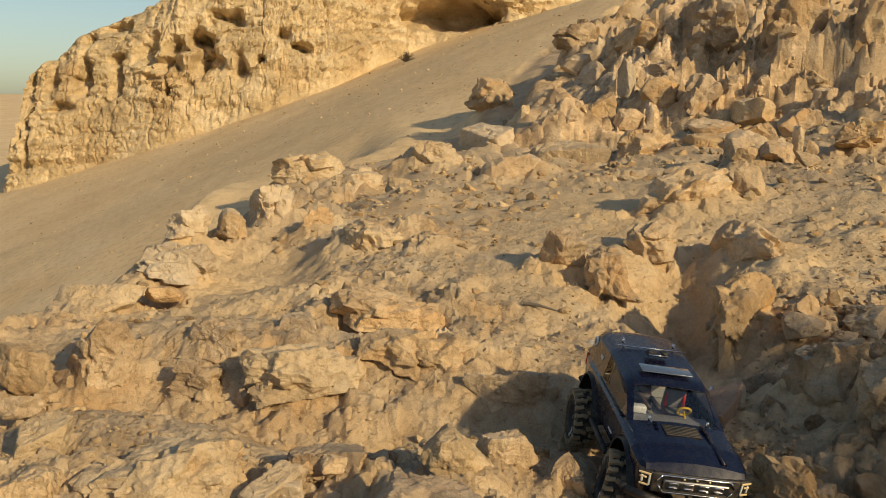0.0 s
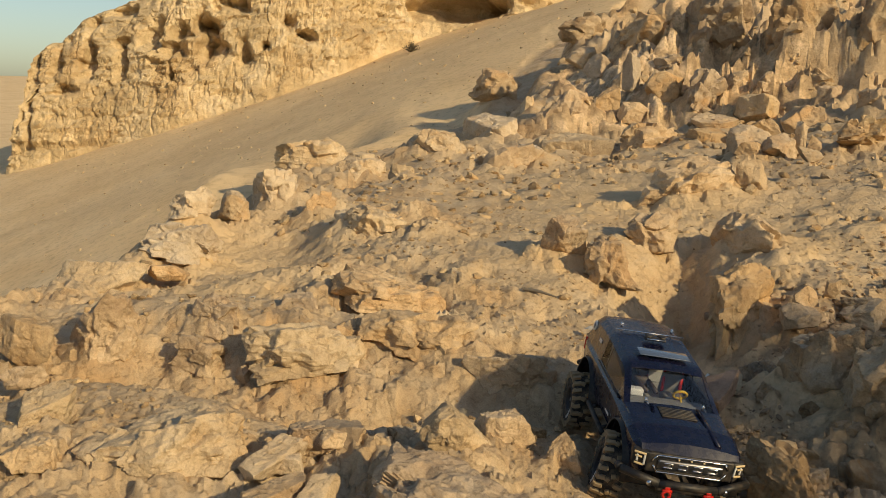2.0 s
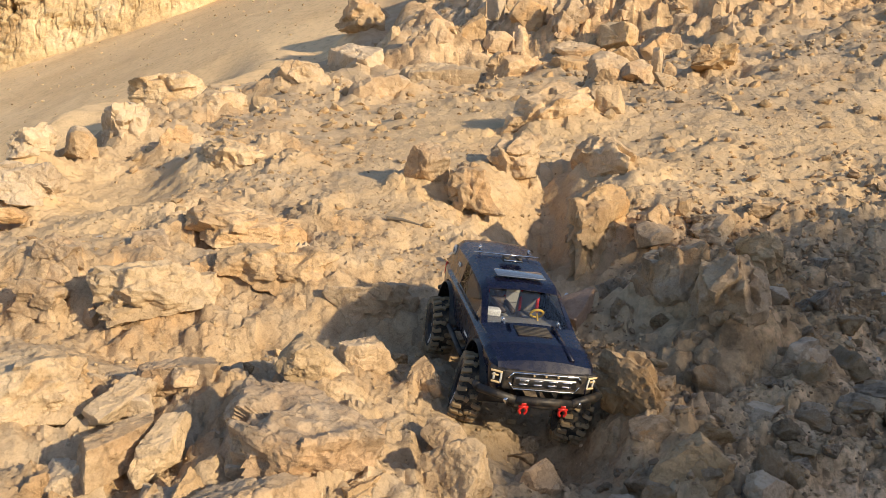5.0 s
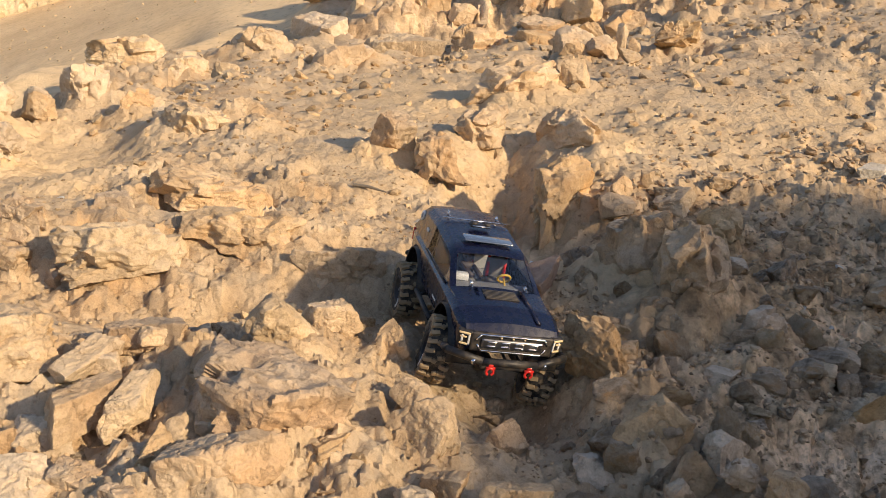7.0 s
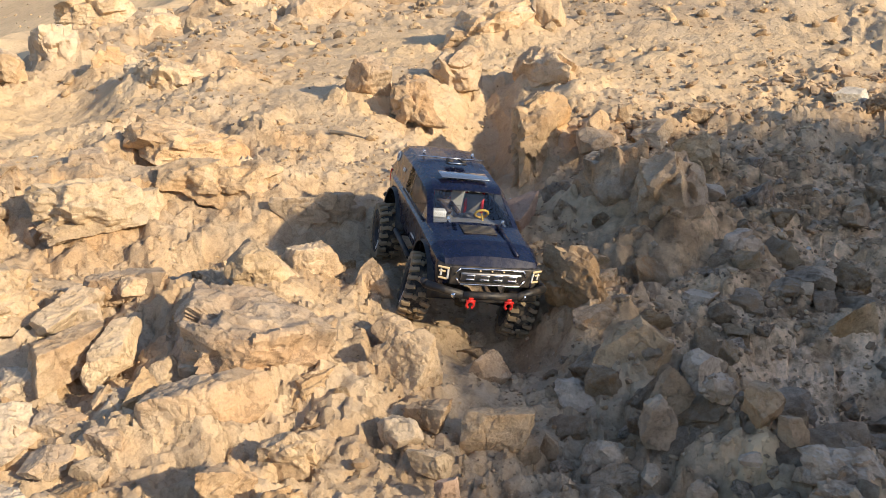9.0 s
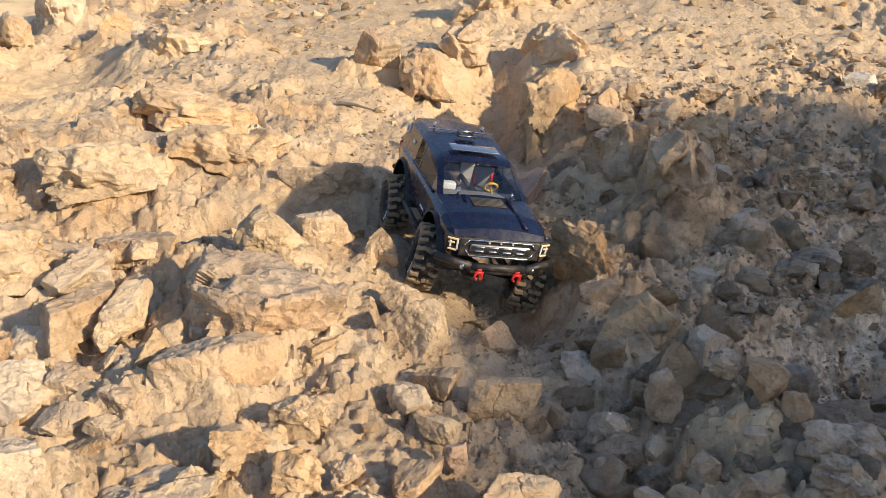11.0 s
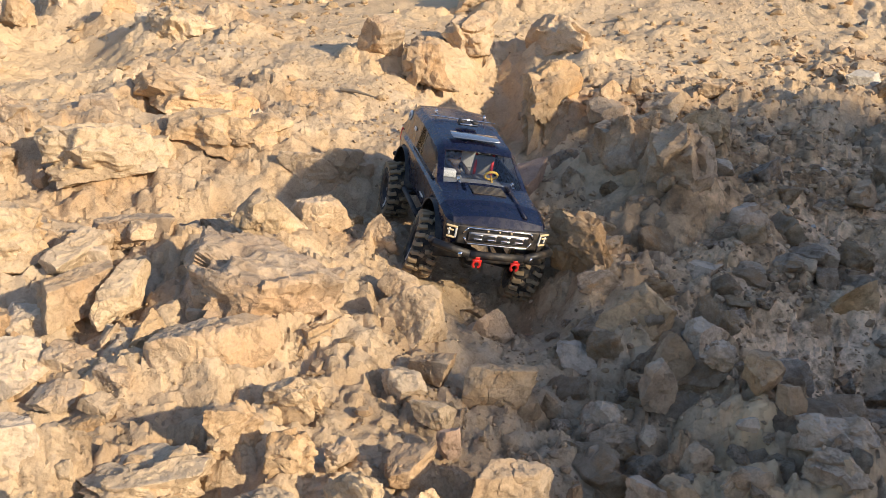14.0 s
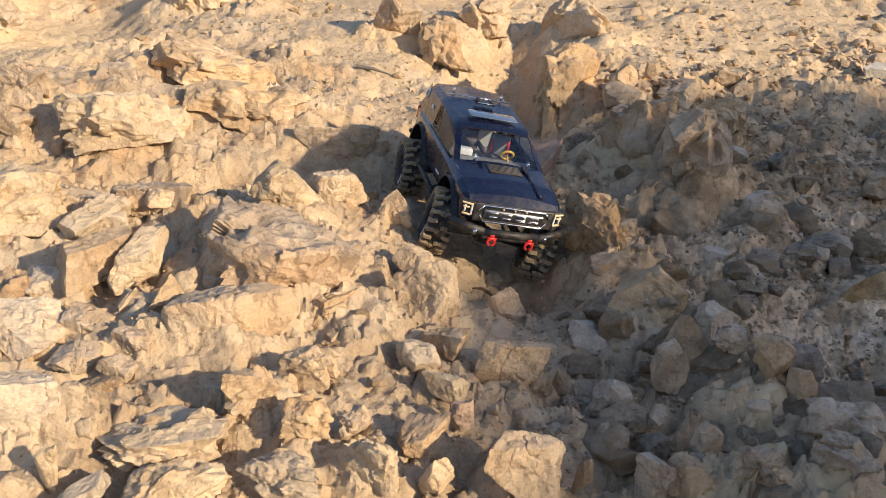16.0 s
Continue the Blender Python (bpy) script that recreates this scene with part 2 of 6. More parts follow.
rock(-0.089, 1.063, -0.017, (0.078, 0.051, 0.031), -25, (14, -5), 5424, detail=32)
rock(-0.098, 1.017, -0.017, (0.055, 0.040, 0.022), 30, (-3, 8), 1458, "pale", detail=25, craggy=0.38)
rock(-0.090, 0.982, -0.013, (0.052, 0.027, 0.039), -29, (12, -8), 425, "pale", detail=17, craggy=0.38)
rock(-0.098, 0.908, -0.014, (0.024, 0.013, 0.062), -15, (1, 5), 3235, "pale", detail=16, craggy=0.38)
rock(0.005, 0.978, -0.025, (0.151, 0.120, 0.076), 14, (-11, -1), 936, "pale", detail=46, outcrop=True)
rock(0.031, 0.904, -0.027, (0.116, 0.071, 0.058), 38, (12, -2), 2833, "pale", detail=46, outcrop=True)
rock(-0.051, 0.889, -0.028, (0.057, 0.038, 0.023), 34, (-6, -13), 3390, "pale", detail=28, craggy=0.38)
rock(-0.077, 1.155, 0.004, (0.061, 0.034, 0.045), -27, (3, 1), 4707, detail=22)
rock(0.087, 1.032, 0.010, (0.087, 0.054, 0.096), 40, (-1, 1), 4659, detail=31, outcrop=True)
rock(0.150, 1.112, 0.008, (0.088, 0.044, 0.059), -14, (4, -9), 8117, detail=32, outcrop=True)
rock(0.159, 0.992, -0.000, (0.063, 0.042, 0.079), 23, (8, 14), 7256, detail=28, outcrop=True)
rock(0.143, 0.913, -0.017, (0.095, 0.060, 0.048), -13, (0, -6), 1861, "pale", detail=42, outcrop=True)
rock(-0.222, 1.520, 0.033, (0.071, 0.044, 0.043), -0, (-4, 15), 7382, detail=22)
rock(-0.362, 1.526, 0.036, (0.101, 0.076, 0.051), -26, (7, -2), 50, "pale", detail=28, outcrop=True)
rock(-0.141, 1.599, 0.055, (0.085, 0.044, 0.046), 26, (-12, 14), 6461, detail=25)
rock(-0.215, 1.599, 0.040, (0.050, 0.038, 0.031), -12, (11, -5), 4990, detail=16)
rock(0.299, 1.327, 0.016, (0.102, 0.075, 0.119), -43, (-1, 13), 6938, detail=38)
rock(0.297, 1.450, 0.023, (0.084, 0.057, 0.044), -26, (-15, 15), 8555, detail=24)
rock(0.443, 1.419, -0.039, (0.078, 0.047, 0.068), 44, (15, 10), 3567, detail=24)
rock(0.426, 1.185, -0.011, (0.100, 0.070, 0.065), -16, (-12, -4), 5559, detail=38)
rock(0.460, 1.176, -0.033, (0.049, 0.039, 0.034), 35, (4, -2), 1513, "ochre", detail=17)
rock(0.497, 1.186, -0.041, (0.029, 0.016, 0.042), -38, (-2, 3), 943, detail=16)
rock(0.334, 1.219, -0.000, (0.067, 0.036, 0.060), -37, (5, 2), 2082, detail=24)
rock(0.294, 1.167, -0.003, (0.063, 0.047, 0.054), -27, (1, -12), 2706, "pale", detail=22, craggy=0.38)
rock(0.330, 1.109, -0.010, (0.058, 0.030, 0.049), -27, (3, -2), 2386, "pale", detail=23, craggy=0.38)
rock(0.346, 1.046, -0.011, (0.032, 0.018, 0.058), 12, (13, -13), 996, "pink", detail=16)
rock(0.293, 0.997, -0.010, (0.067, 0.052, 0.038), 54, (-11, -4), 8218, detail=25)
rock(0.239, 0.935, -0.007, (0.076, 0.040, 0.071), -31, (8, -15), 5279, "pale", detail=31, outcrop=True)
rock(0.312, 0.928, -0.015, (0.041, 0.028, 0.046), 49, (6, -13), 8279, detail=18)
rock(0.408, 0.944, -0.013, (0.096, 0.063, 0.095), 1, (-7, -5), 6672, detail=41)
rock(0.221, 1.007, -0.009, (0.057, 0.038, 0.082), 39, (9, -11), 1907, detail=18, outcrop=True)
rock(0.240, 1.116, -0.011, (0.024, 0.014, 0.013), -2, (2, -7), 5462, "ochre", detail=16)
rock(0.176, 1.281, 0.015, (0.091, 0.046, 0.046), 50, (6, -5), 5604, detail=28, outcrop=True)
rock(0.174, 1.223, -0.003, (0.040, 0.032, 0.023), 50, (-8, 6), 389, "ochre", detail=16)
rock(0.218, 1.238, -0.006, (0.031, 0.017, 0.019), -25, (-4, -14), 3120, detail=16)
rock(0.130, 2.070, 0.048, (0.216, 0.121, 0.149), -22, (6, -14), 1122, detail=46, outcrop=True)
rock(0.138, 1.663, 0.075, (0.119, 0.077, 0.084), 4, (10, -8), 6016, detail=32)
rock(0.256, 1.611, 0.040, (0.066, 0.048, 0.099), -5, (4, -7), 134, detail=18)
rock(0.441, 1.618, -0.071, (0.040, 0.030, 0.020), -12, (4, -6), 6099, detail=16)
rock(0.609, 1.572, 0.035, (0.173, 0.097, 0.177), -52, (-5, 13), 4931, "ochre", detail=40, outcrop=True)
rock(0.655, 1.345, 0.025, (0.105, 0.077, 0.106), -40, (-7, 1), 1832, detail=41)
rock(0.664, 1.197, 0.032, (0.055, 0.029, 0.088), -8, (5, 15), 6489, "ochre", detail=22)
rock(0.629, 1.144, 0.015, (0.050, 0.034, 0.092), 26, (11, 3), 1488, "ochre", detail=20)
rock(0.743, 1.299, 0.026, (0.102, 0.060, 0.041), 57, (2, -5), 6915, "grey", detail=22)
rock(0.716, 1.172, 0.050, (0.059, 0.047, 0.047), 49, (11, 14), 5830, "grey", detail=21, outcrop=True)
rock(0.752, 1.118, 0.057, (0.072, 0.051, 0.054), 48, (-6, 3), 1617, "ochre", detail=22)
rock(0.774, 1.076, 0.045, (0.040, 0.029, 0.043), -56, (2, -16), 2694, "ochre", detail=17)
rock(0.967, 1.318, -0.079, (0.088, 0.070, 0.035), 60, (1, -12), 4482, "grey", detail=21)
rock(0.799, 1.007, 0.027, (0.104, 0.071, 0.073), -41, (-10, -4), 7577, "grey", detail=46, outcrop=True)
rock(0.794, 0.955, 0.015, (0.089, 0.069, 0.060), 18, (6, -3), 450, "grey", detail=45, outcrop=True)
rock(0.569, 0.976, -0.034, (0.058, 0.042, 0.068), -46, (5, -11), 6580, "grey", detail=22)
rock(0.613, 0.964, -0.030, (0.059, 0.033, 0.056), 12, (-15, 2), 8559, "ochre", detail=25)
rock(0.641, 1.011, -0.005, (0.037, 0.024, 0.039), 14, (3, 6), 906, "ochre", detail=17)
rock(0.683, 0.959, -0.005, (0.067, 0.041, 0.053), 11, (13, -0), 1233, detail=28, outcrop=True)
rock(0.770, 1.939, 0.142, (0.193, 0.123, 0.235), -48, (4, 10), 7345, "grey", detail=46, outcrop=True)
rock(0.858, 1.834, 0.133, (0.265, 0.161, 0.260), 53, (14, -5), 3723, detail=46, outcrop=True)
rock(1.022, 2.149, 0.159, (0.120, 0.069, 0.122), -39, (9, -12), 1820, detail=25, outcrop=True)
rock(1.014, 1.986, 0.109, (0.068, 0.053, 0.063), 52, (3, -10), 8454, "grey", detail=16)
rock(0.947, 1.670, 0.080, (0.100, 0.076, 0.084), 35, (16, 8), 4510, "grey", detail=25, outcrop=True)
rock(1.067, 1.612, 0.053, (0.081, 0.044, 0.032), -36, (12, 13), 7436, "ochre", detail=22)
rock(1.022, 1.571, 0.038, (0.073, 0.049, 0.029), 51, (-9, -12), 2701, "pale", detail=16, craggy=0.38)
rock(1.043, 1.429, 0.018, (0.077, 0.039, 0.134), 6, (13, -5), 4416, "ochre", detail=31)
rock(1.266, 1.847, 0.105, (0.091, 0.068, 0.069), 25, (-8, 5), 630, "grey", detail=17)
rock(0.741, 1.564, 0.042, (0.063, 0.039, 0.043), -50, (-10, -5), 8466, "grey", detail=17)
rock(0.835, 1.556, 0.035, (0.108, 0.072, 0.043), 35, (-0, -11), 3528, "grey", detail=25)
rock(0.529, 1.067, -0.045, (0.025, 0.014, 0.047), 35, (11, 16), 4973, "ochre", detail=16)
rock(0.540, 1.129, -0.040, (0.036, 0.021, 0.014), 50, (-10, -15), 1635, "ochre", detail=16)
rock(0.498, 1.101, -0.045, (0.017, 0.013, 0.040), 1, (-1, 11), 3344, detail=16)
rock(0.607, 1.089, -0.019, (0.042, 0.024, 0.017), 58, (11, -16), 3644, "pale", detail=16, craggy=0.38)
rock(0.705, 1.037, 0.030, (0.027, 0.020, 0.018), -8, (-6, -6), 1987, "grey", detail=16)
rock(0.486, 0.967, -0.037, (0.023, 0.017, 0.059), 23, (11, -7), 3448, "ochre", detail=16)
rock(0.689, 2.496, 0.150, (0.274, 0.155, 0.204), 52, (-13, -16), 6308, detail=34, outcrop=True)
rock(0.816, 2.983, 0.254, (0.279, 0.203, 0.184), -53, (-16, -12), 5771, detail=40, outcrop=True)
rock(0.704, 3.743, 0.360, (0.421, 0.272, 0.210), 20, (5, -13), 4206, detail=46, outcrop=True)
rock(0.522, 3.083, 0.256, (0.187, 0.147, 0.166), 52, (-7, -5), 7416, detail=30, outcrop=True)
rock(0.957, 3.737, 0.397, (0.128, 0.096, 0.173), -30, (-11, -6), 1948, detail=17)
rock(0.844, 2.412, 0.190, (0.080, 0.050, 0.092), 25, (-5, -14), 619, detail=16)
rock(0.937, 2.503, 0.211, (0.042, 0.022, 0.052), -12, (4, 0), 5979, "pale", detail=16, craggy=0.38)
rock(0.997, 2.445, 0.173, (0.146, 0.114, 0.058), 55, (-1, -9), 2208, "pale", detail=22, craggy=0.38)
rock(0.232, 2.828, 0.246, (0.136, 0.104, 0.169), 23, (15, -5), 6752, detail=24)
rock(0.350, 2.792, 0.222, (0.074, 0.041, 0.099), -45, (-3, 12), 6015, detail=16)
rock(-0.455, 3.263, 0.208, (0.376, 0.270, 0.188), -47, (6, -4), 823, "pale", detail=44, outcrop=True)
rock(-0.232, 2.435, 0.115, (0.340, 0.251, 0.170), 29, (5, 9), 1243, detail=46, outcrop=True)
rock(-0.098, 2.177, 0.086, (0.283, 0.174, 0.141), -12, (-6, 3), 2177, detail=46, outcrop=True)
rock(-0.372, 2.086, 0.081, (0.283, 0.225, 0.147), 22, (6, -0), 4475, "pale", detail=46, outcrop=True)
rock(-0.499, 2.035, 0.009, (0.044, 0.035, 0.058), -24, (-3, -4), 5626, detail=16)
rock(-0.617, 2.167, 0.114, (0.172, 0.092, 0.108), -30, (-8, 6), 3221, detail=34, outcrop=True)
rock(-0.622, 2.066, 0.043, (0.128, 0.088, 0.090), -16, (-0, 7), 6522, detail=34, outcrop=True)
rock(-1.074, 2.965, 0.156, (0.273, 0.162, 0.155), 12, (-9, 11), 8532, "pale", detail=42, outcrop=True)
rock(-1.201, 3.370, 0.230, (0.205, 0.131, 0.150), 58, (-15, 6), 3391, "pale", detail=30, outcrop=True)
rock(-1.127, 3.542, 0.206, (0.205, 0.118, 0.151), -42, (-5, -15), 1519, "pale", detail=18, craggy=0.38)
rock(-1.064, 3.890, 0.234, (0.293, 0.206, 0.240), -54, (-2, -10), 4487, "pale", detail=27, outcrop=True)
rock(-1.450, 5.685, 0.218, (0.507, 0.339, 0.380), -10, (8, -5), 2162, "pale", detail=42, outcrop=True)
rock(-0.773, 3.614, 0.209, (0.148, 0.085, 0.170), 34, (7, 13), 3552, detail=21, outcrop=True)
rock(-0.915, 4.901, 0.260, (0.316, 0.242, 0.237), 35, (-0, 4), 6376, "pale", detail=28, outcrop=True)
rock(-0.623, 4.579, 0.297, (0.142, 0.090, 0.094), -2, (-15, 2), 7596, "pale", detail=16, craggy=0.38)
rock(-0.600, 5.631, 0.371, (0.415, 0.266, 0.312), -1, (12, 10), 2822, "pale", detail=34, outcrop=True)
rock(-0.340, 6.475, 0.413, (0.525, 0.302, 0.394), -43, (14, -6), 61, "pale", detail=30, craggy=0.38)
rock(-0.119, 5.186, 0.313, (0.405, 0.256, 0.304), 47, (13, -10), 7069, detail=34)
rock(-0.748, 11.682, 0.886, (0.654, 0.462, 0.566), 50, (5, 13), 8405, detail=25, outcrop=True)
rock(-0.080, 7.104, 0.658, (0.148, 0.085, 0.192), 38, (5, -2), 6388, "pale", detail=16, craggy=0.38)
rock(0.184, 6.572, 0.647, (0.432, 0.301, 0.383), 16, (3, 2), 7292, detail=31, outcrop=True)
rock(0.682, 7.021, 0.948, (0.127, 0.091, 0.329), -51, (-0, -3), 3689, "pale", detail=16, craggy=0.38)
rock(0.829, 7.951, 1.216, (0.751, 0.431, 0.563), -46, (13, 6), 301, detail=40, outcrop=True)
rock(0.897, 6.775, 0.814, (0.276, 0.206, 0.292), 1, (-1, 5), 8768, detail=20)
rock(1.182, 6.635, 0.821, (0.408, 0.209, 0.306), 46, (12, 1), 3939, "grey", detail=21, outcrop=True)
rock(1.456, 6.285, 0.672, (0.340, 0.220, 0.255), -49, (-2, -2), 3972, "pale", detail=22, craggy=0.38)
rock(1.647, 4.580, 0.597, (0.350, 0.235, 0.175), 57, (-10, 11), 7082, "ochre", detail=28, outcrop=True)
rock(1.308, 4.464, 0.552, (0.077, 0.057, 0.179), -46, (11, 9), 6494, "pale", detail=16, craggy=0.38)
rock(1.372, 4.447, 0.524, (0.070, 0.047, 0.093), -16, (-12, 3), 7355, detail=16)
rock(2.012, 5.642, 0.734, (0.239, 0.150, 0.234), -36, (-12, -3), 1788, detail=22, outcrop=True)
rock(0.734, 5.806, 0.434, (0.454, 0.269, 0.341), 42, (11, -3), 3458, detail=31, outcrop=True)
rock(0.245, 5.899, 0.293, (0.561, 0.316, 0.421), -3, (4, 2), 7264, "pale", detail=45, craggy=0.38)
rock(1.146, 5.950, 0.554, (0.312, 0.214, 0.234), 43, (3, 3), 3727, detail=25)
rock(-0.157, 4.936, 0.358, (0.170, 0.131, 0.149), 24, (12, -6), 4735, detail=16)
rock(0.020, 5.295, 0.368, (0.246, 0.190, 0.185), 52, (5, -9), 1248, "pale", detail=18, craggy=0.38)
rock(1.089, 4.386, 0.487, (0.197, 0.136, 0.125), 21, (3, -12), 4743, detail=20)
rock(1.315, 7.606, 1.357, (0.706, 0.455, 0.694), -38, (-13, -7), 3292, "ochre", detail=40, outcrop=True)
rock(1.900, 6.970, 1.208, (0.643, 0.393, 0.843), 7, (9, -11), 618, "ochre", detail=45, outcrop=True)
rock(2.292, 6.627, 1.193, (0.416, 0.241, 0.796), -10, (-12, -8), 3930, "ochre", detail=40, outcrop=True)
rock(1.659, 2.634, 0.235, (0.132, 0.079, 0.053), 43, (-2, -6), 5689, "white", detail=18, craggy=0.15, facets=2)
rock(-0.844, 2.050, 0.095, (0.140, 0.110, 0.231), 32, (13, 15), 7220, detail=38, outcrop=True)
rock(-0.969, 1.929, 0.085, (0.160, 0.101, 0.119), -28, (-15, 10), 8441, detail=30)
rock(-0.738, 1.618, 0.054, (0.113, 0.088, 0.096), 52, (-2, 1), 8600, "pale", detail=32, craggy=0.38)
rock(-0.452, 1.537, 0.036, (0.303, 0.195, 0.152), 11, (9, -9), 2206, "pale", detail=46, outcrop=True)
rock(-0.880, 1.770, 0.058, (0.097, 0.054, 0.057), 15, (-2, -10), 2259, detail=25)
rock(-0.248, 1.521, 0.037, (0.129, 0.078, 0.052), 54, (14, -11), 6946, "pale", detail=35, craggy=0.38)
rock(-0.178, 1.636, 0.030, (0.188, 0.103, 0.075), -9, (-12, -6), 7264, detail=42)
rock(-0.665, 1.482, 0.029, (0.158, 0.110, 0.063), -60, (1, -13), 6182, detail=37)
rock(-1.159, 2.575, 0.107, (0.317, 0.237, 0.127), 17, (-4, -12), 4507, "pale", detail=46, craggy=0.38)
rock(-0.442, 2.294, 0.122, (0.117, 0.063, 0.081), -1, (-8, -15), 5029, detail=20)
rock(-0.694, 12.723, 0.920, (0.452, 0.279, 0.425), 29, (-9, -2), 7219, detail=16)
rock(0.116, 7.281, 0.765, (0.300, 0.152, 0.248), -36, (-14, -14), 5023, detail=17)
rock(0.457, 7.764, 1.017, (0.283, 0.160, 0.230), -56, (-10, 15), 5316, detail=16)
rock(0.504, 6.695, 0.715, (0.210, 0.122, 0.270), 5, (14, 4), 7434, detail=16)
rock(0.966, 7.362, 1.007, (0.273, 0.203, 0.216), -32, (9, -6), 7518, detail=17, outcrop=True)
rock(1.033, 5.562, 0.487, (0.256, 0.194, 0.192), -56, (-6, 5), 5122, detail=22)
rock(1.335, 5.476, 0.554, (0.230, 0.148, 0.173), 1, (12, -5), 7333, detail=22, outcrop=True)
rock(1.696, 5.845, 0.579, (0.405, 0.316, 0.304), 57, (-4, 1), 1565, detail=25)
rock(1.963, 6.324, 0.761, (0.277, 0.181, 0.208), 45, (1, 16), 1105, detail=17)
rock(1.620, 6.661, 0.861, (0.259, 0.204, 0.194), 32, (-4, 14), 1748, detail=18, outcrop=True)
rock(1.903, 6.565, 0.887, (0.278, 0.199, 0.208), -57, (-3, 14), 4427, detail=22, outcrop=True)
rock(1.433, 6.789, 0.885, (0.225, 0.177, 0.172), 40, (-5, 2), 4998, detail=16, outcrop=True)
rock(1.193, 4.395, 0.499, (0.241, 0.125, 0.148), 52, (11, -3), 5212, detail=20)
rock(0.676, 6.583, 0.636, (0.216, 0.124, 0.162), 32, (-5, 14), 4489, detail=17)
rock(-0.320, 5.088, 0.283, (0.175, 0.136, 0.131), -44, (3, 1), 7116, detail=16)
rock(0.341, 9.730, 1.464, (0.589, 0.416, 0.442), 33, (10, 12), 3133, detail=27, outcrop=True)
rock(0.291, 8.328, 1.148, (0.307, 0.229, 0.230), -40, (-9, 14), 3168, detail=17)
# smaller ones between them
rock(1.15, 4.691, 0.531, (0.254, 0.293, 0.176), 1, (-9, 0), 1091, detail=28)
rock(0.366, 2.057, -0.023, (0.068, 0.079, 0.057), -1, (6, 1), 1133, "ochre", detail=18)
rock(-0.102, 1.267, -0.001, (0.048, 0.055, 0.053), 26, (0, 1), 1203, "pale", detail=21, craggy=0.42)
rock(-0.005, 1.345, 0.006, (0.066, 0.062, 0.052), -4, (0, 1), 1210, "pale", detail=28, craggy=0.42)
rock(0.43, 1.585, -0.078, (0.059, 0.041, 0.033), -3, (8, 6), 1287, "ochre", detail=21)
rock(0.183, 1.209, -0.008, (0.045, 0.027, 0.023), -12, (-1, -1), 1343, "ochre", detail=21)
rock(0.984, 1.539, 0.033, (0.076, 0.047, 0.029), -30, (-7, -8), 1504, "pale", detail=26, craggy=0.42)
rock(1.305, 4.252, 0.488, (0.101, 0.116, 0.084), 2, (-9, -4), 1623, "pale", detail=18)
rock(-1.238, 2.571, 0.108, (0.111, 0.082, 0.045), 25, (-9, -9), 1742, detail=20)
rock(-0.996, 2.705, 0.099, (0.149, 0.112, 0.052), 40, (-7, 8), 1945, detail=26)
rock(0.362, 2.756, 0.206, (0.149, 0.135, 0.158), -15, (4, -5), 1959, detail=31, outcrop=True)
rock(0.824, 2.363, 0.158, (0.103, 0.118, 0.074), -18, (-9, -1), 2001, detail=23)
rock(1.181, 2.568, 0.196, (0.116, 0.106, 0.058), -20, (-2, -8), 2134, detail=25)
rock(0.56, 1.153, -0.036, (0.062, 0.057, 0.061), -27, (-7, 1), 2141, "grey", detail=29)
rock(0.56, 1.324, -0.031, (0.06, 0.067, 0.041), -4, (-5, 0), 2148, "grey", detail=25)
rock(0.575, 1.985, 0.06, (0.115, 0.12, 0.095), 35, (0, -12), 5151, "pink", facets=5, craggy=0.25)


GULLY = [(0.66, 2.95), (0.61, 2.65), (0.61, 2.3), (0.43, 2.0), (0.43, 1.8), (0.47, 1.5), (0.52, 1.2), (0.58, 0.8)]
TRENCH = [(0.3, 2.0), (0.05, 1.95), (-0.23, 1.84), (-0.45, 1.98), (-0.8, 2.0)]
SPUR_EDGE = [(-1.5, -6.0), (-1.35, 1.0), (-1.35, 2.4), (-1.3, 2.75), (-1.33, 3.1), (-1.36, 3.6), (-1.42, 4.3), (-1.6, 5.5), (-1.6, 7.0), (-1.35, 8.0), (-1.25, 9.4), (-0.9, 10.6), (-0.75, 12.6), (-0.2, 15.0), (2.0, 19.0), (9.0, 21.0), (60.0, 24.0)]
UNSEEN_HILL_FOOT = [(5.51, -10.68), (5.56, -3.68), (5.59, -3.08), (5.66, -2.48), (5.76, -1.68), (6.51, -1.56), (7.21, -1.38), (8.01, -1.13), (11.21, 0.02), (15.21, 1.92)]


def talus(x, y):
    return -2.9 + 0.288 * x + 0.246 * y


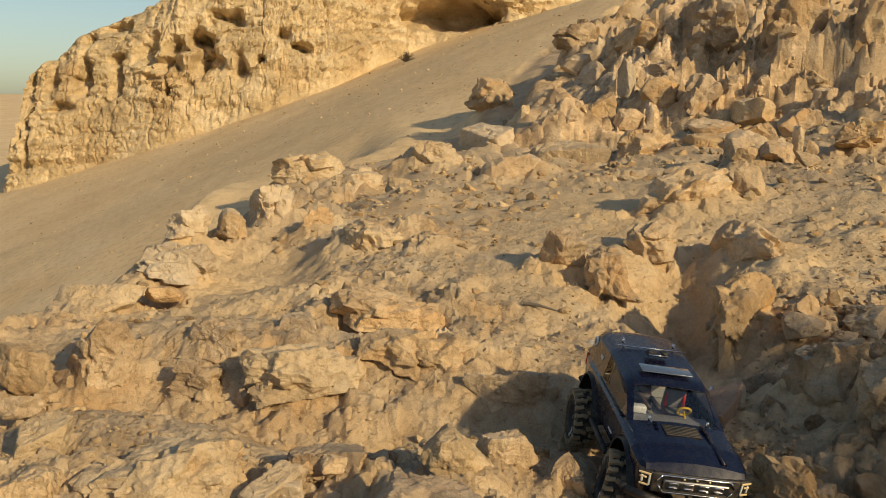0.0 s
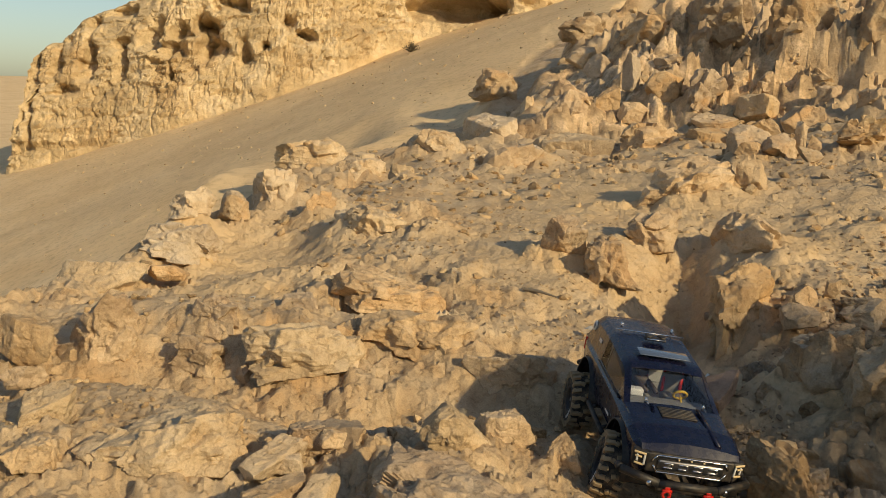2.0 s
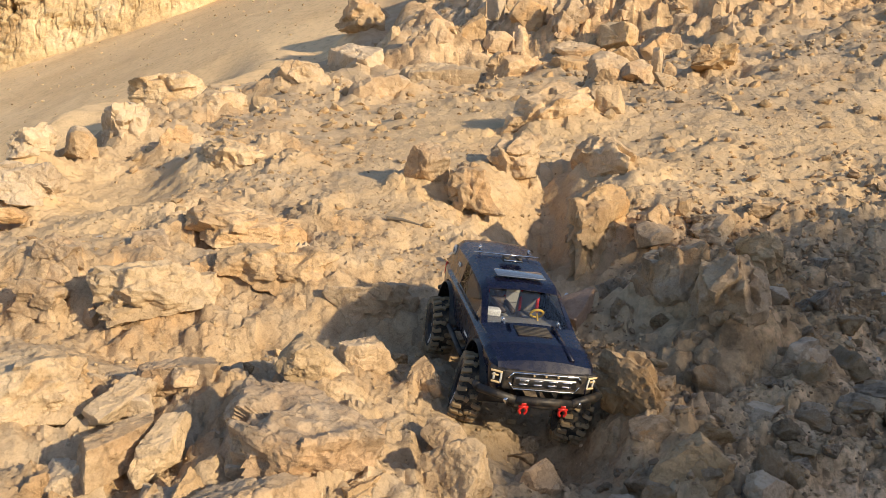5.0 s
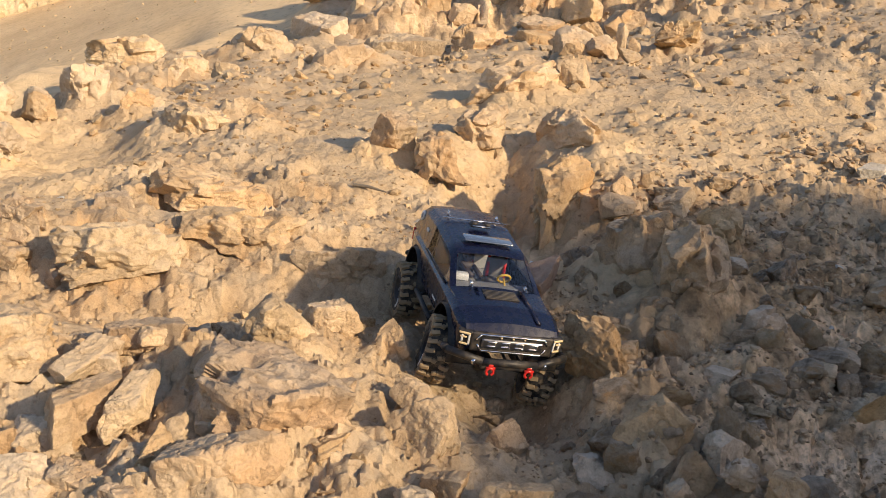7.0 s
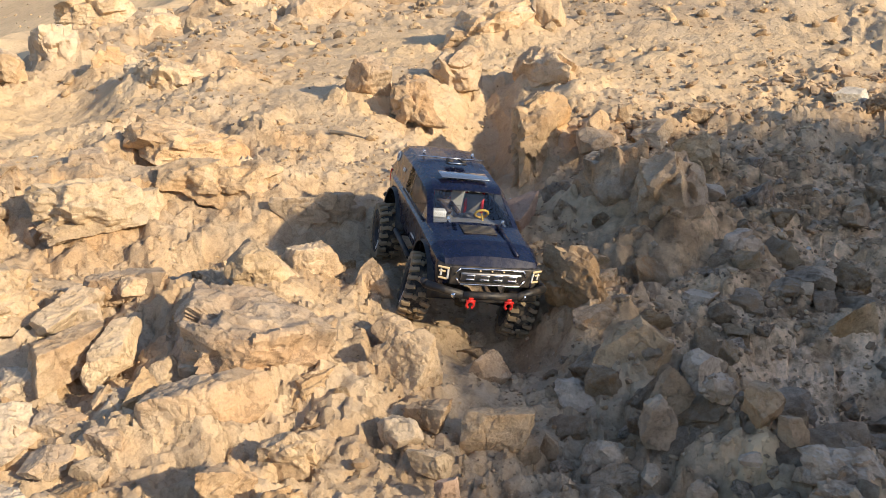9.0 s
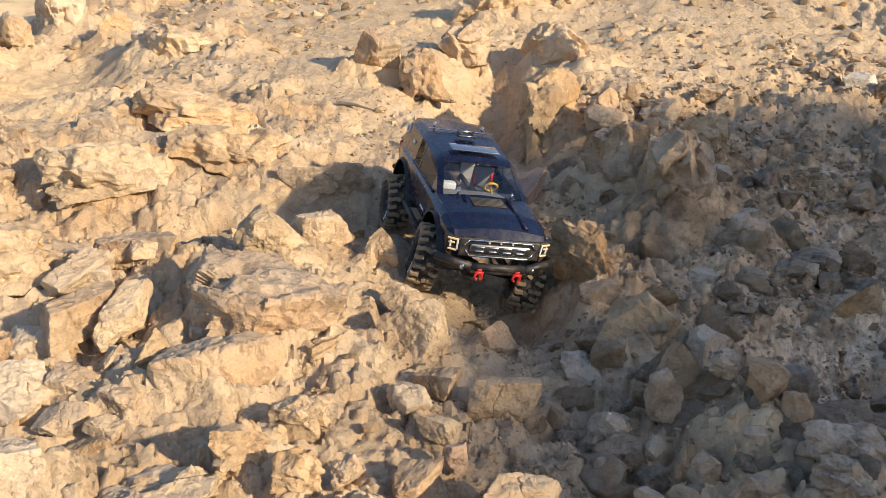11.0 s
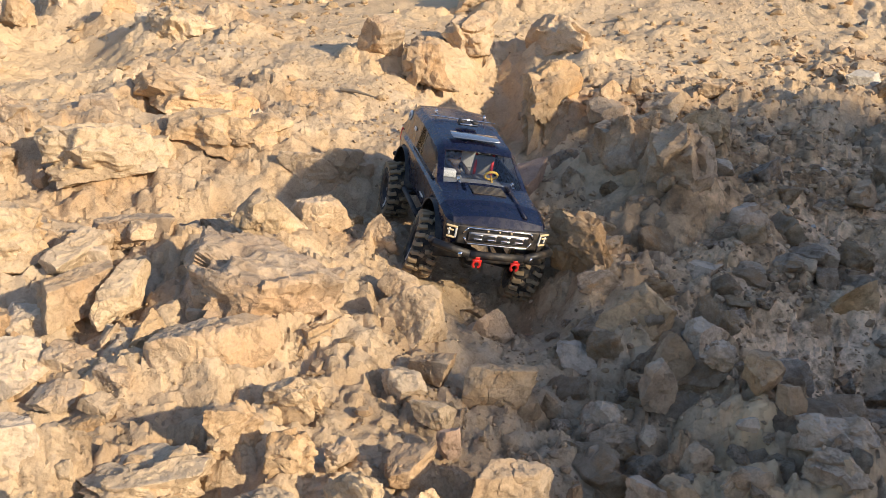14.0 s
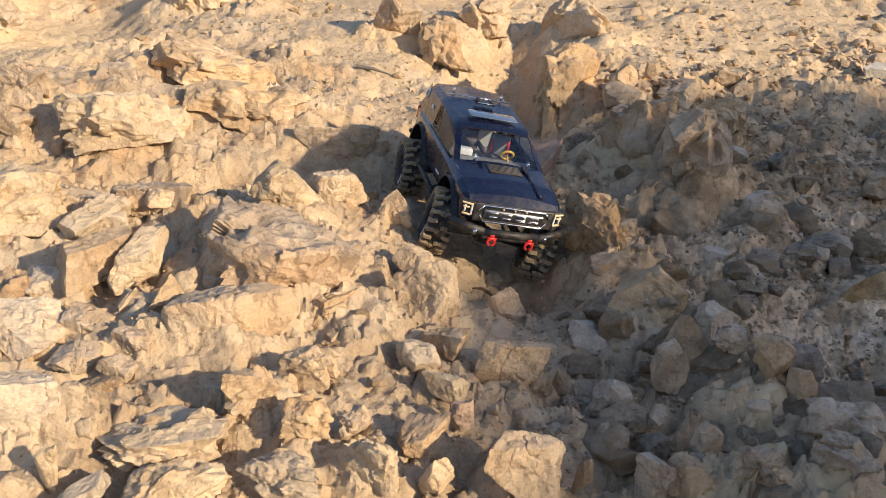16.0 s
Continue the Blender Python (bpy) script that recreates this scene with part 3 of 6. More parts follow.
def land(x, y):
    """The broad shape of the land, without its broken surface."""
    x, y = np.asarray(x, float), np.asarray(y, float)
    h = np.interp(y, [-4, 0.3, 1.0, 1.3, 1.6, 2.0, 2.4, 2.8, 3.2, 4.0, 6.5, 8.5, 9.5, 12, 20], [-0.5, -0.1, -0.02, -0.005, 0.025, 0.07, 0.115, 0.2, 0.235, 0.26, 0.36, 0.36, 0.42, 0.72, 1.6])
    h = h + 0.13 * np.clip(x, 0, 3) * ramp(2.8, 4.6, y) + 0.05 * np.clip(x - 0.5, 0, 3) * ramp(1.0, 2.0, y)
    h = h - np.interp(y, [1.0, 1.6, 2.1, 2.4, 3.0], [0.05, 0.045, 0.06, 0.11, 0.09]) * np.exp(-(along(x, y, GULLY) / 0.13) ** 2)
    h = h - 0.085 * np.exp(-(along(x, y, TRENCH) / 0.12) ** 2)
    h = h - 0.16 * bump(x, y, -0.85, 3.15, 0.42, 0.5) - 0.04 * bump(x, y, -1.1, 2.5, 0.3, 0.4)
    h = h - 0.03 * bump(x, y, -0.2, 2.3, 0.3, 0.25) - 0.1 * ramp(-0.5, -1.2, x) * ramp(3.3, 4.0, y) + 0.04 * bump(x, y, 0.02, 1.58, 0.2, 0.13)
    h = h + 0.05 * bump(x, y, -0.75, 2.25, 0.25, 0.12) + 0.05 * bump(x, y, 0.85, 2.55, 0.18, 0.3)
    h = h + 0.06 * bump(x, y, 0.72, 1.1, 0.16, 0.22) - 0.1 * bump(x, y, 0.98, 1.28, 0.14, 0.12)
    west = -0.62 + 0.2 * (y - 7) + 0.16 * vnoise(1.3 * x, 1.3 * y, None, 45) + 0.07 * vnoise(4.1 * x, 4.1 * y, None, 46)
    h = h + 1.25 * ramp(5.4, 10.2, y) * (0.75 * ramp(west, west + 0.5, x) + 0.25 * ramp(west, west + 1.7, x))
    h = h - 0.045 * bump(x, y, 0.43, 1.66, 0.16, 0.2) - 0.045 * bump(x, y, 0.49, 1.53, 0.1, 0.1) - 0.07 * bump(x, y, 0.55, 2.72, 0.13, 0.3)
    # an unseen hill on the right, added to throw shade over the gully
    d = along(x, y, UNSEEN_HILL_FOOT)
    h = h + 3.84 * ramp(-0.05, 0.5, d) * (1 + 0.025 * vnoise(2.1 * x, 2.1 * y, None, 41) + 0.015 * vnoise(5.3 * x, 5.3 * y, None, 42)) + 0.5 * ramp(1.5, 6.0, d)
    # the spur falls away to the gully of sand
    e = along(x, y, SPUR_EDGE)
    t = talus(x, y) + (0.5 * ramp(4.0, 9.0, y) + 0.5 * ramp(8.0, 14.0, y)) * np.exp(-(e / 7.0) ** 2)
    floor = -3.1 + 0.35 * fbm(0.02 * x, 0.02 * y, None, 3, 71)
    t = floor + np.log1p(np.exp(np.clip((t - floor) * 3.0, -30, 30))) / 3.0
    r = np.hypot(x, y)
    t = np.where(t > 3.4, 3.4 + 0.1 * (t - 3.4), t)
    far = -3.4 + 9.0 * ramp(60, 220, r) * (0.75 + 0.5 * fbm(0.006 * x, 0.006 * y, None, 3, 77))
    t = t + (far - t) * ramp(34, 60, r)
    h = h + (far - h) * ramp(34, 60, r)
    # a shelf of drifted sand lies along the foot of the spur's rocks
    rock_side = ramp(-0.15, 0.1, e)
    h = h - 0.16 * (1 - rock_side)
    shelf = ramp(3.6, 6.6, y)
    drop = ramp(-1.0, 0.1, e) * (1 - shelf) + ramp(-2.0, -0.8, e) * shelf
    return t + (np.maximum(h, t) - t) * drop, rock_side


def dustiness(x, y):
    """Where fine pale dust lies deep over the rock."""
    d = bump(x, y, -0.95, 3.15, 0.38, 0.45) + 0.9 * bump(x, y, 0.35, 3.9, 0.55, 0.75) + 0.6 * bump(x, y, 0.62, 2.15, 0.14, 0.3) + 0.45 * bump(x, y, 1.7, 3.4, 0.9, 0.55) + 0.25 * bump(x, y, 0.8, 1.0, 0.14, 0.12) + 0.3 * bump(x, y, 0.9, 6.0, 1.4, 1.2) + 0.35 * bump(x, y, 0.18, 3.0, 0.25, 0.42) + 0.6 * bump(x, y, 1.25, 2.95, 0.45, 0.35) + 0.5 * bump(x, y, -0.75, 2.5, 0.25, 0.2)
    return np.clip(d + 0.25 * fbm(3 * x, 3 * y, None, 3, 81) * (d > 0.15), 0, 1)


def banked(x, y, h):
    """The ground raised round the foot of each rock, so that rock and ledge run into each other, and how much bedrock breaks through it."""
    out, bare = h.copy(), np.zeros(h.shape)
    for bx, by, bz, (sx, sy, sz), turn, tilt, seed, mat, label, shape in BOULDERS:
        near = np.nonzero((np.abs(x - bx) < 1.6 * max(sx, sy)) & (np.abs(y - by) < 1.6 * max(sx, sy)))[0]
        if len(near) == 0:
            continue
        c, s = math.cos(radians(turn)), math.sin(radians(turn))
        dx, dy = x[near] - bx, y[near] - by
        u, v = (c * dx + s * dy) / (0.72 * sx), (c * dy - s * dx) / (0.72 * sy)
        swell = np.exp(-((u * u + v * v) ** 1.6))
        foot = h[near] + np.clip(bz + 0.5 * sz - h[near], 0, 2) * (0.34 if shape.get("outcrop") else 0.2) * swell
        out[near] = np.maximum(out[near], foot)
        bare[near] = np.maximum(bare[near], np.exp(-((0.72 * np.hypot(u, v)) ** 3)))
    return out, bare


def ground_height(x, y):
    x, y = np.asarray(x, float), np.asarray(y, float)
    h, spur = land(x, y)
    h, bare = banked(x, y, h)
    r = np.hypot(x - 0.25, y - 0.15)
    # dusty pans are smoother than the broken ledges
    dust = dustiness(x, y)
    rocky = (0.3 + 0.7 * np.maximum(bare, ramp(-0.05, 0.4, fbm(1.9 * x, 1.9 * y, None, 3, 11)))) * (1 - 0.85 * dust * (1 - 0.7 * bare))
    near = 1 - ramp(5.0, 9.0, r)
    b1, c1 = blocks(x, y, 0.21, 21, 0.6, 0.75, 0.85, 0.17)
    b2, c2 = blocks(x, y, 0.085, 22, 0.65, 0.6, 0.85, 0.3)
    b3, c3 = blocks(x, y, 0.032, 23, 0.75, 0.3, 1.3, 0.45)
    rise = ramp(1.7, 2.3, y)
    l1, l2 = ledges(x, y, 1.9, 0.22, 27), ledges(x, y, 5.5, 0.3, 28)
    rough = rocky * ((0.03 + 0.05 * rise) * l1 + (0.022 + 0.012 * rise) * l2 + (0.014 - 0.01 * rise) * b1 - (0.014 - 0.01 * rise) * c1 + (0.008 - 0.003 * rise) * b2 - (0.009 - 0.006 * rise) * c2) + 0.016 * rocky * ledges(x, y, 14.0, 0.35, 34, 3) + (0.4 + 0.6 * rocky) * (0.005 * b3 - 0.003 * c3)
    # the shaded side of the gully is more broken
    broken = ramp(0.5, 0.65, x) * (1 - ramp(2.2, 2.8, y)) * (1 - bare)
    rough = rough + broken * (0.03 * ledges(x, y, 4.2, 0.25, 29) + 0.006 * b1 - 0.01 * c1 + 0.007 * b2 - 0.01 * c2 + 0.004 * b3)
    rough = rough + 0.006 * fbm(24 * x, 24 * y, None, 3, 31)
    # the slope beside and behind the way is worn smoother
    side = ramp(0.72, 1.05, np.abs(np.arctan2(x - 0.25, y + 0.35)))
    rough = rough * (1 - 0.9 * side) + 0.03 * side * fbm(2.4 * x, 2.4 * y, None, 3, 33)
    hill = ramp(5.0, 7.0, y) * ramp(-0.2, 0.7, x)
    crag = hill * (0.2 * ledges(x, y, 1.5, 0.16, 39) + 0.1 * ledges(x, y, 3.4, 0.22, 47) + 0.06 * ledges(x, y, 7.5, 0.3, 48))
    mid = ((0.25 + 0.75 * rocky) * ((0.12 - 0.07 * hill) * ledges(x, y, 0.9, 0.2, 30) + 0.06 * ledges(x, y, 2.6, 0.25, 37)) + (0.55 + 0.45 * rocky) * crag) * ramp(3.4, 7.0, r) * (1 - 0.6 * dust) * (1 + 0.5 * hill)
    sand = 0.05 * fbm(0.5 * x, 0.5 * y, None, 4, 35) + 0.012 * fbm(5 * x, 5 * y, None, 3, 36)
    return h + spur * ((0.35 + 0.65 * near) * rough + mid) + (1 - spur) * sand * (1 - ramp(30, 60, r))


# ---- ground ----
def mesh_from(name, verts, faces, mat, smooth=True):
    me = bpy.data.meshes.new(name)
    me.from_pydata(verts, [], faces) if isinstance(verts, list) else grid_fill(me, verts, faces)
    me.materials.append(mat)
    me.polygons.foreach_set("use_smooth", np.full(len(me.polygons), smooth))
    me.update()
    return me


def grid_fill(me, verts, faces):
    """Fill a mesh from arrays: verts (n, 3), faces (m, 3 or 4)."""
    n, (m, k) = len(verts), faces.shape
    me.vertices.add(n)
    me.vertices.foreach_set("co", np.ascontiguousarray(verts, np.float32).ravel())
    me.loops.add(m * k)
    me.loops.foreach_set("vertex_index", np.ascontiguousarray(faces, np.int32).ravel())
    me.polygons.add(m)
    me.polygons.foreach_set("loop_start", np.arange(0, m * k, k, dtype=np.int32))
    me.update(calc_edges=True)


def grid_faces(rows, cols, wrap=False):
    i, j = np.meshgrid(np.arange(rows - 1), np.arange(cols if wrap else cols - 1), indexing="ij")
    a = (i * cols + j).ravel()
    b = (i * cols + (j + 1) % cols).ravel()
    return np.stack([a, b, b + cols, a + cols], 1)


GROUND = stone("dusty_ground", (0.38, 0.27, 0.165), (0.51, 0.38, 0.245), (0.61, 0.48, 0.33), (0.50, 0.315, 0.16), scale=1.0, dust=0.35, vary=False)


def sandy(mat):
    """Sand of the talus beyond the spur, and the fine dust of the pans, in the ground's own material."""
    nt = mat.node_tree
    bsdf = nt.nodes["Principled BSDF"]
    old = bsdf.inputs["Base Color"].links[0].from_socket
    at = nt.nodes.new("ShaderNodeAttribute")
    at.attribute_name = "sand"
    tc = nt.nodes.new("ShaderNodeTexCoord")
    n1 = node(nt, "ShaderNodeTexNoise", Scale=0.55, Detail=8.0, Roughness=0.6)
    n2 = node(nt, "ShaderNodeTexNoise", Scale=9.0, Detail=8.0, Roughness=0.7)
    for n in (n1, n2):
        nt.links.new(tc.outputs["Object"], n.inputs["Vector"])
    c = ramp_node(nt, n1.outputs["Fac"], [(0.3, (0.68, 0.485, 0.275)), (0.55, (0.78, 0.58, 0.345)), (0.75, (0.82, 0.63, 0.40))]).outputs["Color"]
    c = blend(nt, "MULTIPLY", 0.6, c, ramp_node(nt, n2.outputs["Fac"], [(0.32, (0.6, 0.57, 0.54)), (0.5, (1, 1, 1)), (0.75, (1.12, 1.12, 1.12))]).outputs["Color"])
    dk = nt.nodes.new("ShaderNodeAttribute")
    dk.attribute_name = "dark_stone"
    n3 = node(nt, "ShaderNodeTexNoise", Scale=7.0, Detail=8.0, Roughness=0.65)
    nt.links.new(tc.outputs["Object"], n3.inputs["Vector"])
    brown = ramp_node(nt, n3.outputs["Fac"], [(0.36, (0.22, 0.155, 0.10)), (0.49, (0.53, 0.40, 0.27)), (0.62, (0.86, 0.69, 0.51))]).outputs["Color"]
    rusty = ramp_node(nt, n1.outputs["Fac"], [(0.4, (1, 1, 1)), (0.6, (1.0, 0.84, 0.62))]).outputs["Color"]
    brown = blend(nt, "MULTIPLY", 1.0, brown, rusty)
    brown = blend(nt, "MULTIPLY", 0.6, brown, ramp_node(nt, n2.outputs["Fac"], [(0.32, (0.6, 0.57, 0.54)), (0.5, (1, 1, 1)), (0.75, (1.2, 1.2, 1.2))]).outputs["Color"])
    n4 = node(nt, "ShaderNodeTexNoise", Scale=48.0, Detail=6.0, Roughness=0.7)
    nt.links.new(tc.outputs["Object"], n4.inputs["Vector"])
    brown = blend(nt, "MULTIPLY", 0.8, brown, ramp_node(nt, n4.outputs["Fac"], [(0.36, (0.45, 0.42, 0.4)), (0.5, (1, 1, 1)), (0.66, (1.25, 1.22, 1.18))]).outputs["Color"])
    old = blend(nt, "MIX", dk.outputs["Fac"], old, brown)
    nt.links.new(blend(nt, "MIX", at.outputs["Fac"], old, c), bsdf.inputs["Base Color"])


sandy(GROUND)
az = np.radians(np.concatenate([np.arange(-180, -42, 1.5), np.arange(-42, 42.01, 0.15), np.arange(43.5, 180, 1.5)]))
rad = [0.01, 0.2, 0.4, 0.6, 0.75, 0.88, 1.0]
while rad[-1] < 4:
    rad.append(rad[-1] * 1.0058)
while rad[-1] < 12:
    rad.append(rad[-1] * 1.008)
while rad[-1] < 60:
    rad.append(rad[-1] * 1.013)
while rad[-1] < 3500:
    rad.append(rad[-1] * 1.09)
rad = np.array(rad)
R, A = np.meshgrid(rad, az, indexing="ij")
GX, GY = 0.25 + R * np.sin(A), -0.35 + R * np.cos(A)
GZ = ground_height(GX.ravel(), GY.ravel())
me = mesh_from("ground", np.stack([GX.ravel(), GY.ravel(), GZ], 1), grid_faces(len(rad), len(az), True)[:, ::-1], GROUND)
sand_amount = np.maximum(1 - land(GX.ravel(), GY.ravel())[1], 0.7 * dustiness(GX.ravel(), GY.ravel()))
sand_amount = np.maximum(sand_amount, 0.75 * bump(GX.ravel(), GY.ravel(), 0.8, 1.04, 0.3, 0.28) * ramp(-0.1, 0.25, fbm(11 * GX.ravel(), 11 * GY.ravel(), None, 3, 95)))
me.set_sharp_from_angle(angle=radians(38))
dark_stone = ramp(0.5, 1.0, GX.ravel() + 0.25 * fbm(2.5 * GX.ravel(), 2.5 * GY.ravel(), None, 3, 91)) * (1 - ramp(2.0, 2.7, GY.ravel() + 0.3 * fbm(3 * GX.ravel(), 3 * GY.ravel(), None, 3, 92))) * ramp(-0.5, 0.6, GY.ravel())
brown_hill = 0.75 * ramp(5.2, 7.0, GY.ravel()) * ramp(-0.6, 0.2, GX.ravel()) * (1 - ramp(14.0, 20.0, GY.ravel())) * ramp(-0.35, 0.15, fbm(1.3 * GX.ravel(), 1.3 * GY.ravel(), None, 3, 93))
dark_stone = np.maximum(dark_stone, brown_hill)
me.attributes.new("dark_stone", "FLOAT", "POINT").data.foreach_set("value", dark_stone.astype(np.float32))
me.attributes.new("sand", "FLOAT", "POINT").data.foreach_set("value", sand_amount.astype(np.float32))
ground = tagged(new("ground", me), "dusty tan rocky ground with broken sandstone ledges", "ground", kind="structure")


# ---- cliffs ----
def cliff(name, line, label, seed, lean=0.45, rough=0.3, cell=0.9, pits=(), columns=460, rows=150, deep=5.0, focus=None):
    """A rock face over a line of (x, y, foot, top): ledges, blocks and cavities stand out of it; it rounds over at the top and falls behind."""
    pts = np.array(line, float)
    seg = np.hypot(np.diff(pts[:, 0]), np.diff(pts[:, 1]))
    s = np.concatenate([[0], np.cumsum(seg)])
    ends = focus or (0.1 * s[-1], 0.9 * s[-1])
    u = np.interp(np.linspace(0, 1, columns), [0, 0.08, 0.92, 1], [0, *ends, s[-1]])
    smooth = lambda k: np.interp(u, s, pts[:, k])
    x, y, foot, top = (np.convolve(np.pad(smooth(k), 12, "edge"), np.ones(25) / 25, "valid") for k in range(4))
    top = top + 0.25 * rough * fbm(1.3 * u, 0 * u, None, 4, seed + 3) * (top - foot)
    tx, ty = np.gradient(x, u), np.gradient(y, u)
    ln = np.hypot(tx, ty)
    nx, ny = ty / ln, -tx / ln
    v = np.linspace(0, 1, rows)[:, None]
    f = np.clip(v / 0.78, 0, 1)
    back = np.clip((v - 0.78) / 0.22, 0, 1)
    tall = (top - foot)[None]
    z = foot[None] + tall * np.sin(f * math.pi / 2) ** 0.9 - back ** 2 * (tall + 1.0)
    inset = lean * tall * f ** 1.4 + deep * back
    U = np.broadcast_to(u[None], z.shape)
    b1, c1 = blocks(U, 1.5 * z, cell, seed, 0.75, 0.12, 0.5, 0.1)
    b2, c2 = blocks(U, 1.3 * z, 0.36 * cell, seed + 1, 0.7, 0.1, 0.6, 0.12)
    b3, c3 = blocks(U, 1.2 * z, 0.14 * cell, seed + 2, 0.7, 0.0, 0.8)
    bands = fbm(0.25 * U, 3.0 * z / cell, None, 4, seed + 4)
    patch = 0.5 + 0.5 * ramp(-0.15, 0.3, fbm(0.45 * U, 0.6 * z, None, 3, seed + 12))
    step = np.round(4.0 * fbm(0.16 * U, 4.2 * z / cell + 0.3 * b1, None, 3, seed + 13)) / 4.0
    out = rough * patch * (1.1 * step + 0.5 * b1 - 0.45 * c1 + 0.38 * b2 - 0.28 * c2 + 0.2 * b3 - 0.14 * c3 + 0.45 * bands) + rough * 0.5 * fbm(0.5 * U, 0.5 * z, None, 3, seed + 9)
    # cavities of ragged outline, and upright cracks
    wu_, wz_ = U + 0.22 * fbm(2.6 * U, 2.6 * z, None, 3, seed + 21), z + 0.2 * fbm(2.6 * U, 2.6 * z, None, 3, seed + 22)
    for pu, pz, wu, wz, d in pits:
        out = out - d * np.exp(-(((wu_ - pu) / wu) ** 2 + ((wz_ - pz) / wz) ** 2) ** 1.4)
    crack = 1 - 2.2 * np.abs(fbm(1.5 * wu_, 0.35 * wz_, None, 3, seed + 23))
    out = out - rough * 1.5 * np.clip(crack - 0.8, 0, 1)
    out = out * (1 - 0.8 * back) * ramp(0, 0.06, v)
    X, Y = x[None] - nx[None] * (inset - out), y[None] - ny[None] * (inset - out)
    Z = z + 0.15 * rough * b2
    me = mesh_from(name, np.stack([X.ravel(), Y.ravel(), Z.ravel()], 1), grid_faces(rows, columns), FARROCK)
    me.set_sharp_from_angle(angle=radians(32))
    return tagged(new(name, me), label, "cliff", kind="structure")


CLIFF_WEST = [(-19, 40, -2.2, 1.0), (-17, 30, -1.9, 0.6), (-16.5, 24.6, -1.9, 0.6), (-16.0, 23.2, -1.9, 1.2), (-14.9, 23.3, -1.6, 2.3), (-13.2, 23.6, -1.2, 3.35), (-11, 23.2, -0.6, 4.5), (-9.5, 23.5, -0.1, 5.7), (-7.9, 23.6, 0.4, 6.6), (-6.2, 24.4, 1.1, 7.5), (-5.2, 26, 1.9, 8.6), (-4.1, 27.2, 2.5, 9.0), (-2.8, 26.8, 2.6, 8.8), (-1.4, 26.5, 2.8, 8.3), (1.2, 27.5, 2.0, 8.0), (5, 28, 1.2, 7.5)]
HOLLOWS = [(18.55, 1.58, 0.17, 0.46, 0.6), (19.49, 1.69, 0.15, 0.58, 0.7), (20.5, 1.62, 0.16, 0.51, 0.7), (18.48, 2.46, 0.53, 0.3, 0.6), (21.38, 2.39, 0.36, 0.4, 0.8), (22.45, 2.44, 0.28, 0.2, 0.9), (22.21, 1.99, 0.43, 0.24, 0.8), (19.43, 2.65, 0.17, 0.25, 0.6), (23.31, 2.34, 0.18, 0.59, 0.9), (23.1, 2.49, 0.1, 0.59, 0.7), (23.55, 2.06, 0.27, 0.18, 0.8), (23.95, 3.32, 0.39, 0.17, 0.8), (23.31, 2.73, 0.35, 0.16, 0.8), (24.34, 1.98, 0.15, 0.35, 0.6), (24.96, 2.11, 0.14, 0.12, 0.7), (25.74, 2.76, 0.19, 0.17, 0.6), (26.29, 2.44, 0.31, 0.14, 0.7), (18.76, 0.69, 0.38, 0.13, 0.5), (20.27, 2.1, 0.2, 0.12, 0.6), (17.76, 0.9, 0.17, 0.85, 0.7), (17.33, 0.07, 0.15, 0.64, 0.7), (17.78, -0.58, 0.13, 0.42, 0.6), (20.02, 3.17, 0.29, 0.21, 0.7), (22.2, 1.19, 0.1, 0.28, 0.6), (31.48, 3.69, 1.04, 0.41, 2.2), (32.28, 3.49, 0.58, 0.29, 1.4)]
cliff("cliff_west", CLIFF_WEST, "sunlit tan layered sandstone cliff with dark weathered hollows", 101, 0.46, 0.24, 1.4, pits=HOLLOWS, focus=(14.3, 33.6), columns=640, rows=190)
CLIFF_EAST = [(0.7, 15.6, 0.6, 1.4), (0.7, 14.4, 0.7, 1.5), (0.75, 13.4, 0.8, 1.8), (0.95, 12.5, 0.9, 2.1), (1.2, 11.7, 1.0, 2.5), (2.2, 11.0, 1.1, 2.8), (3.2, 10.5, 1.1, 2.9), (4.4, 9.9, 1.1, 3.0), (6.5, 9.5, 1.1, 3.0), (9.0, 9.4, 1.1, 3.0), (13.0, 9.2, 1.1, 3.0)]
cliff("cliff_east", CLIFF_EAST, "rugged brown sandstone outcrop with deep shaded hollows", 151, 0.6, 0.36, 0.8, columns=360, rows=130, deep=4.0)


# ---- rocks ----
def ball(subdivisions):
    bm = bmesh.new()
    bmesh.ops.create_icosphere(bm, subdivisions=subdivisions, radius=1)
    v = np.array([p.co[:] for p in bm.verts])
    f = np.array([[p.index for p in q.verts] for q in bm.faces])
    bm.free()
    return v, f


BALLS = {k: ball(k) for k in (1, 2, 3, 4, 5, 6)}


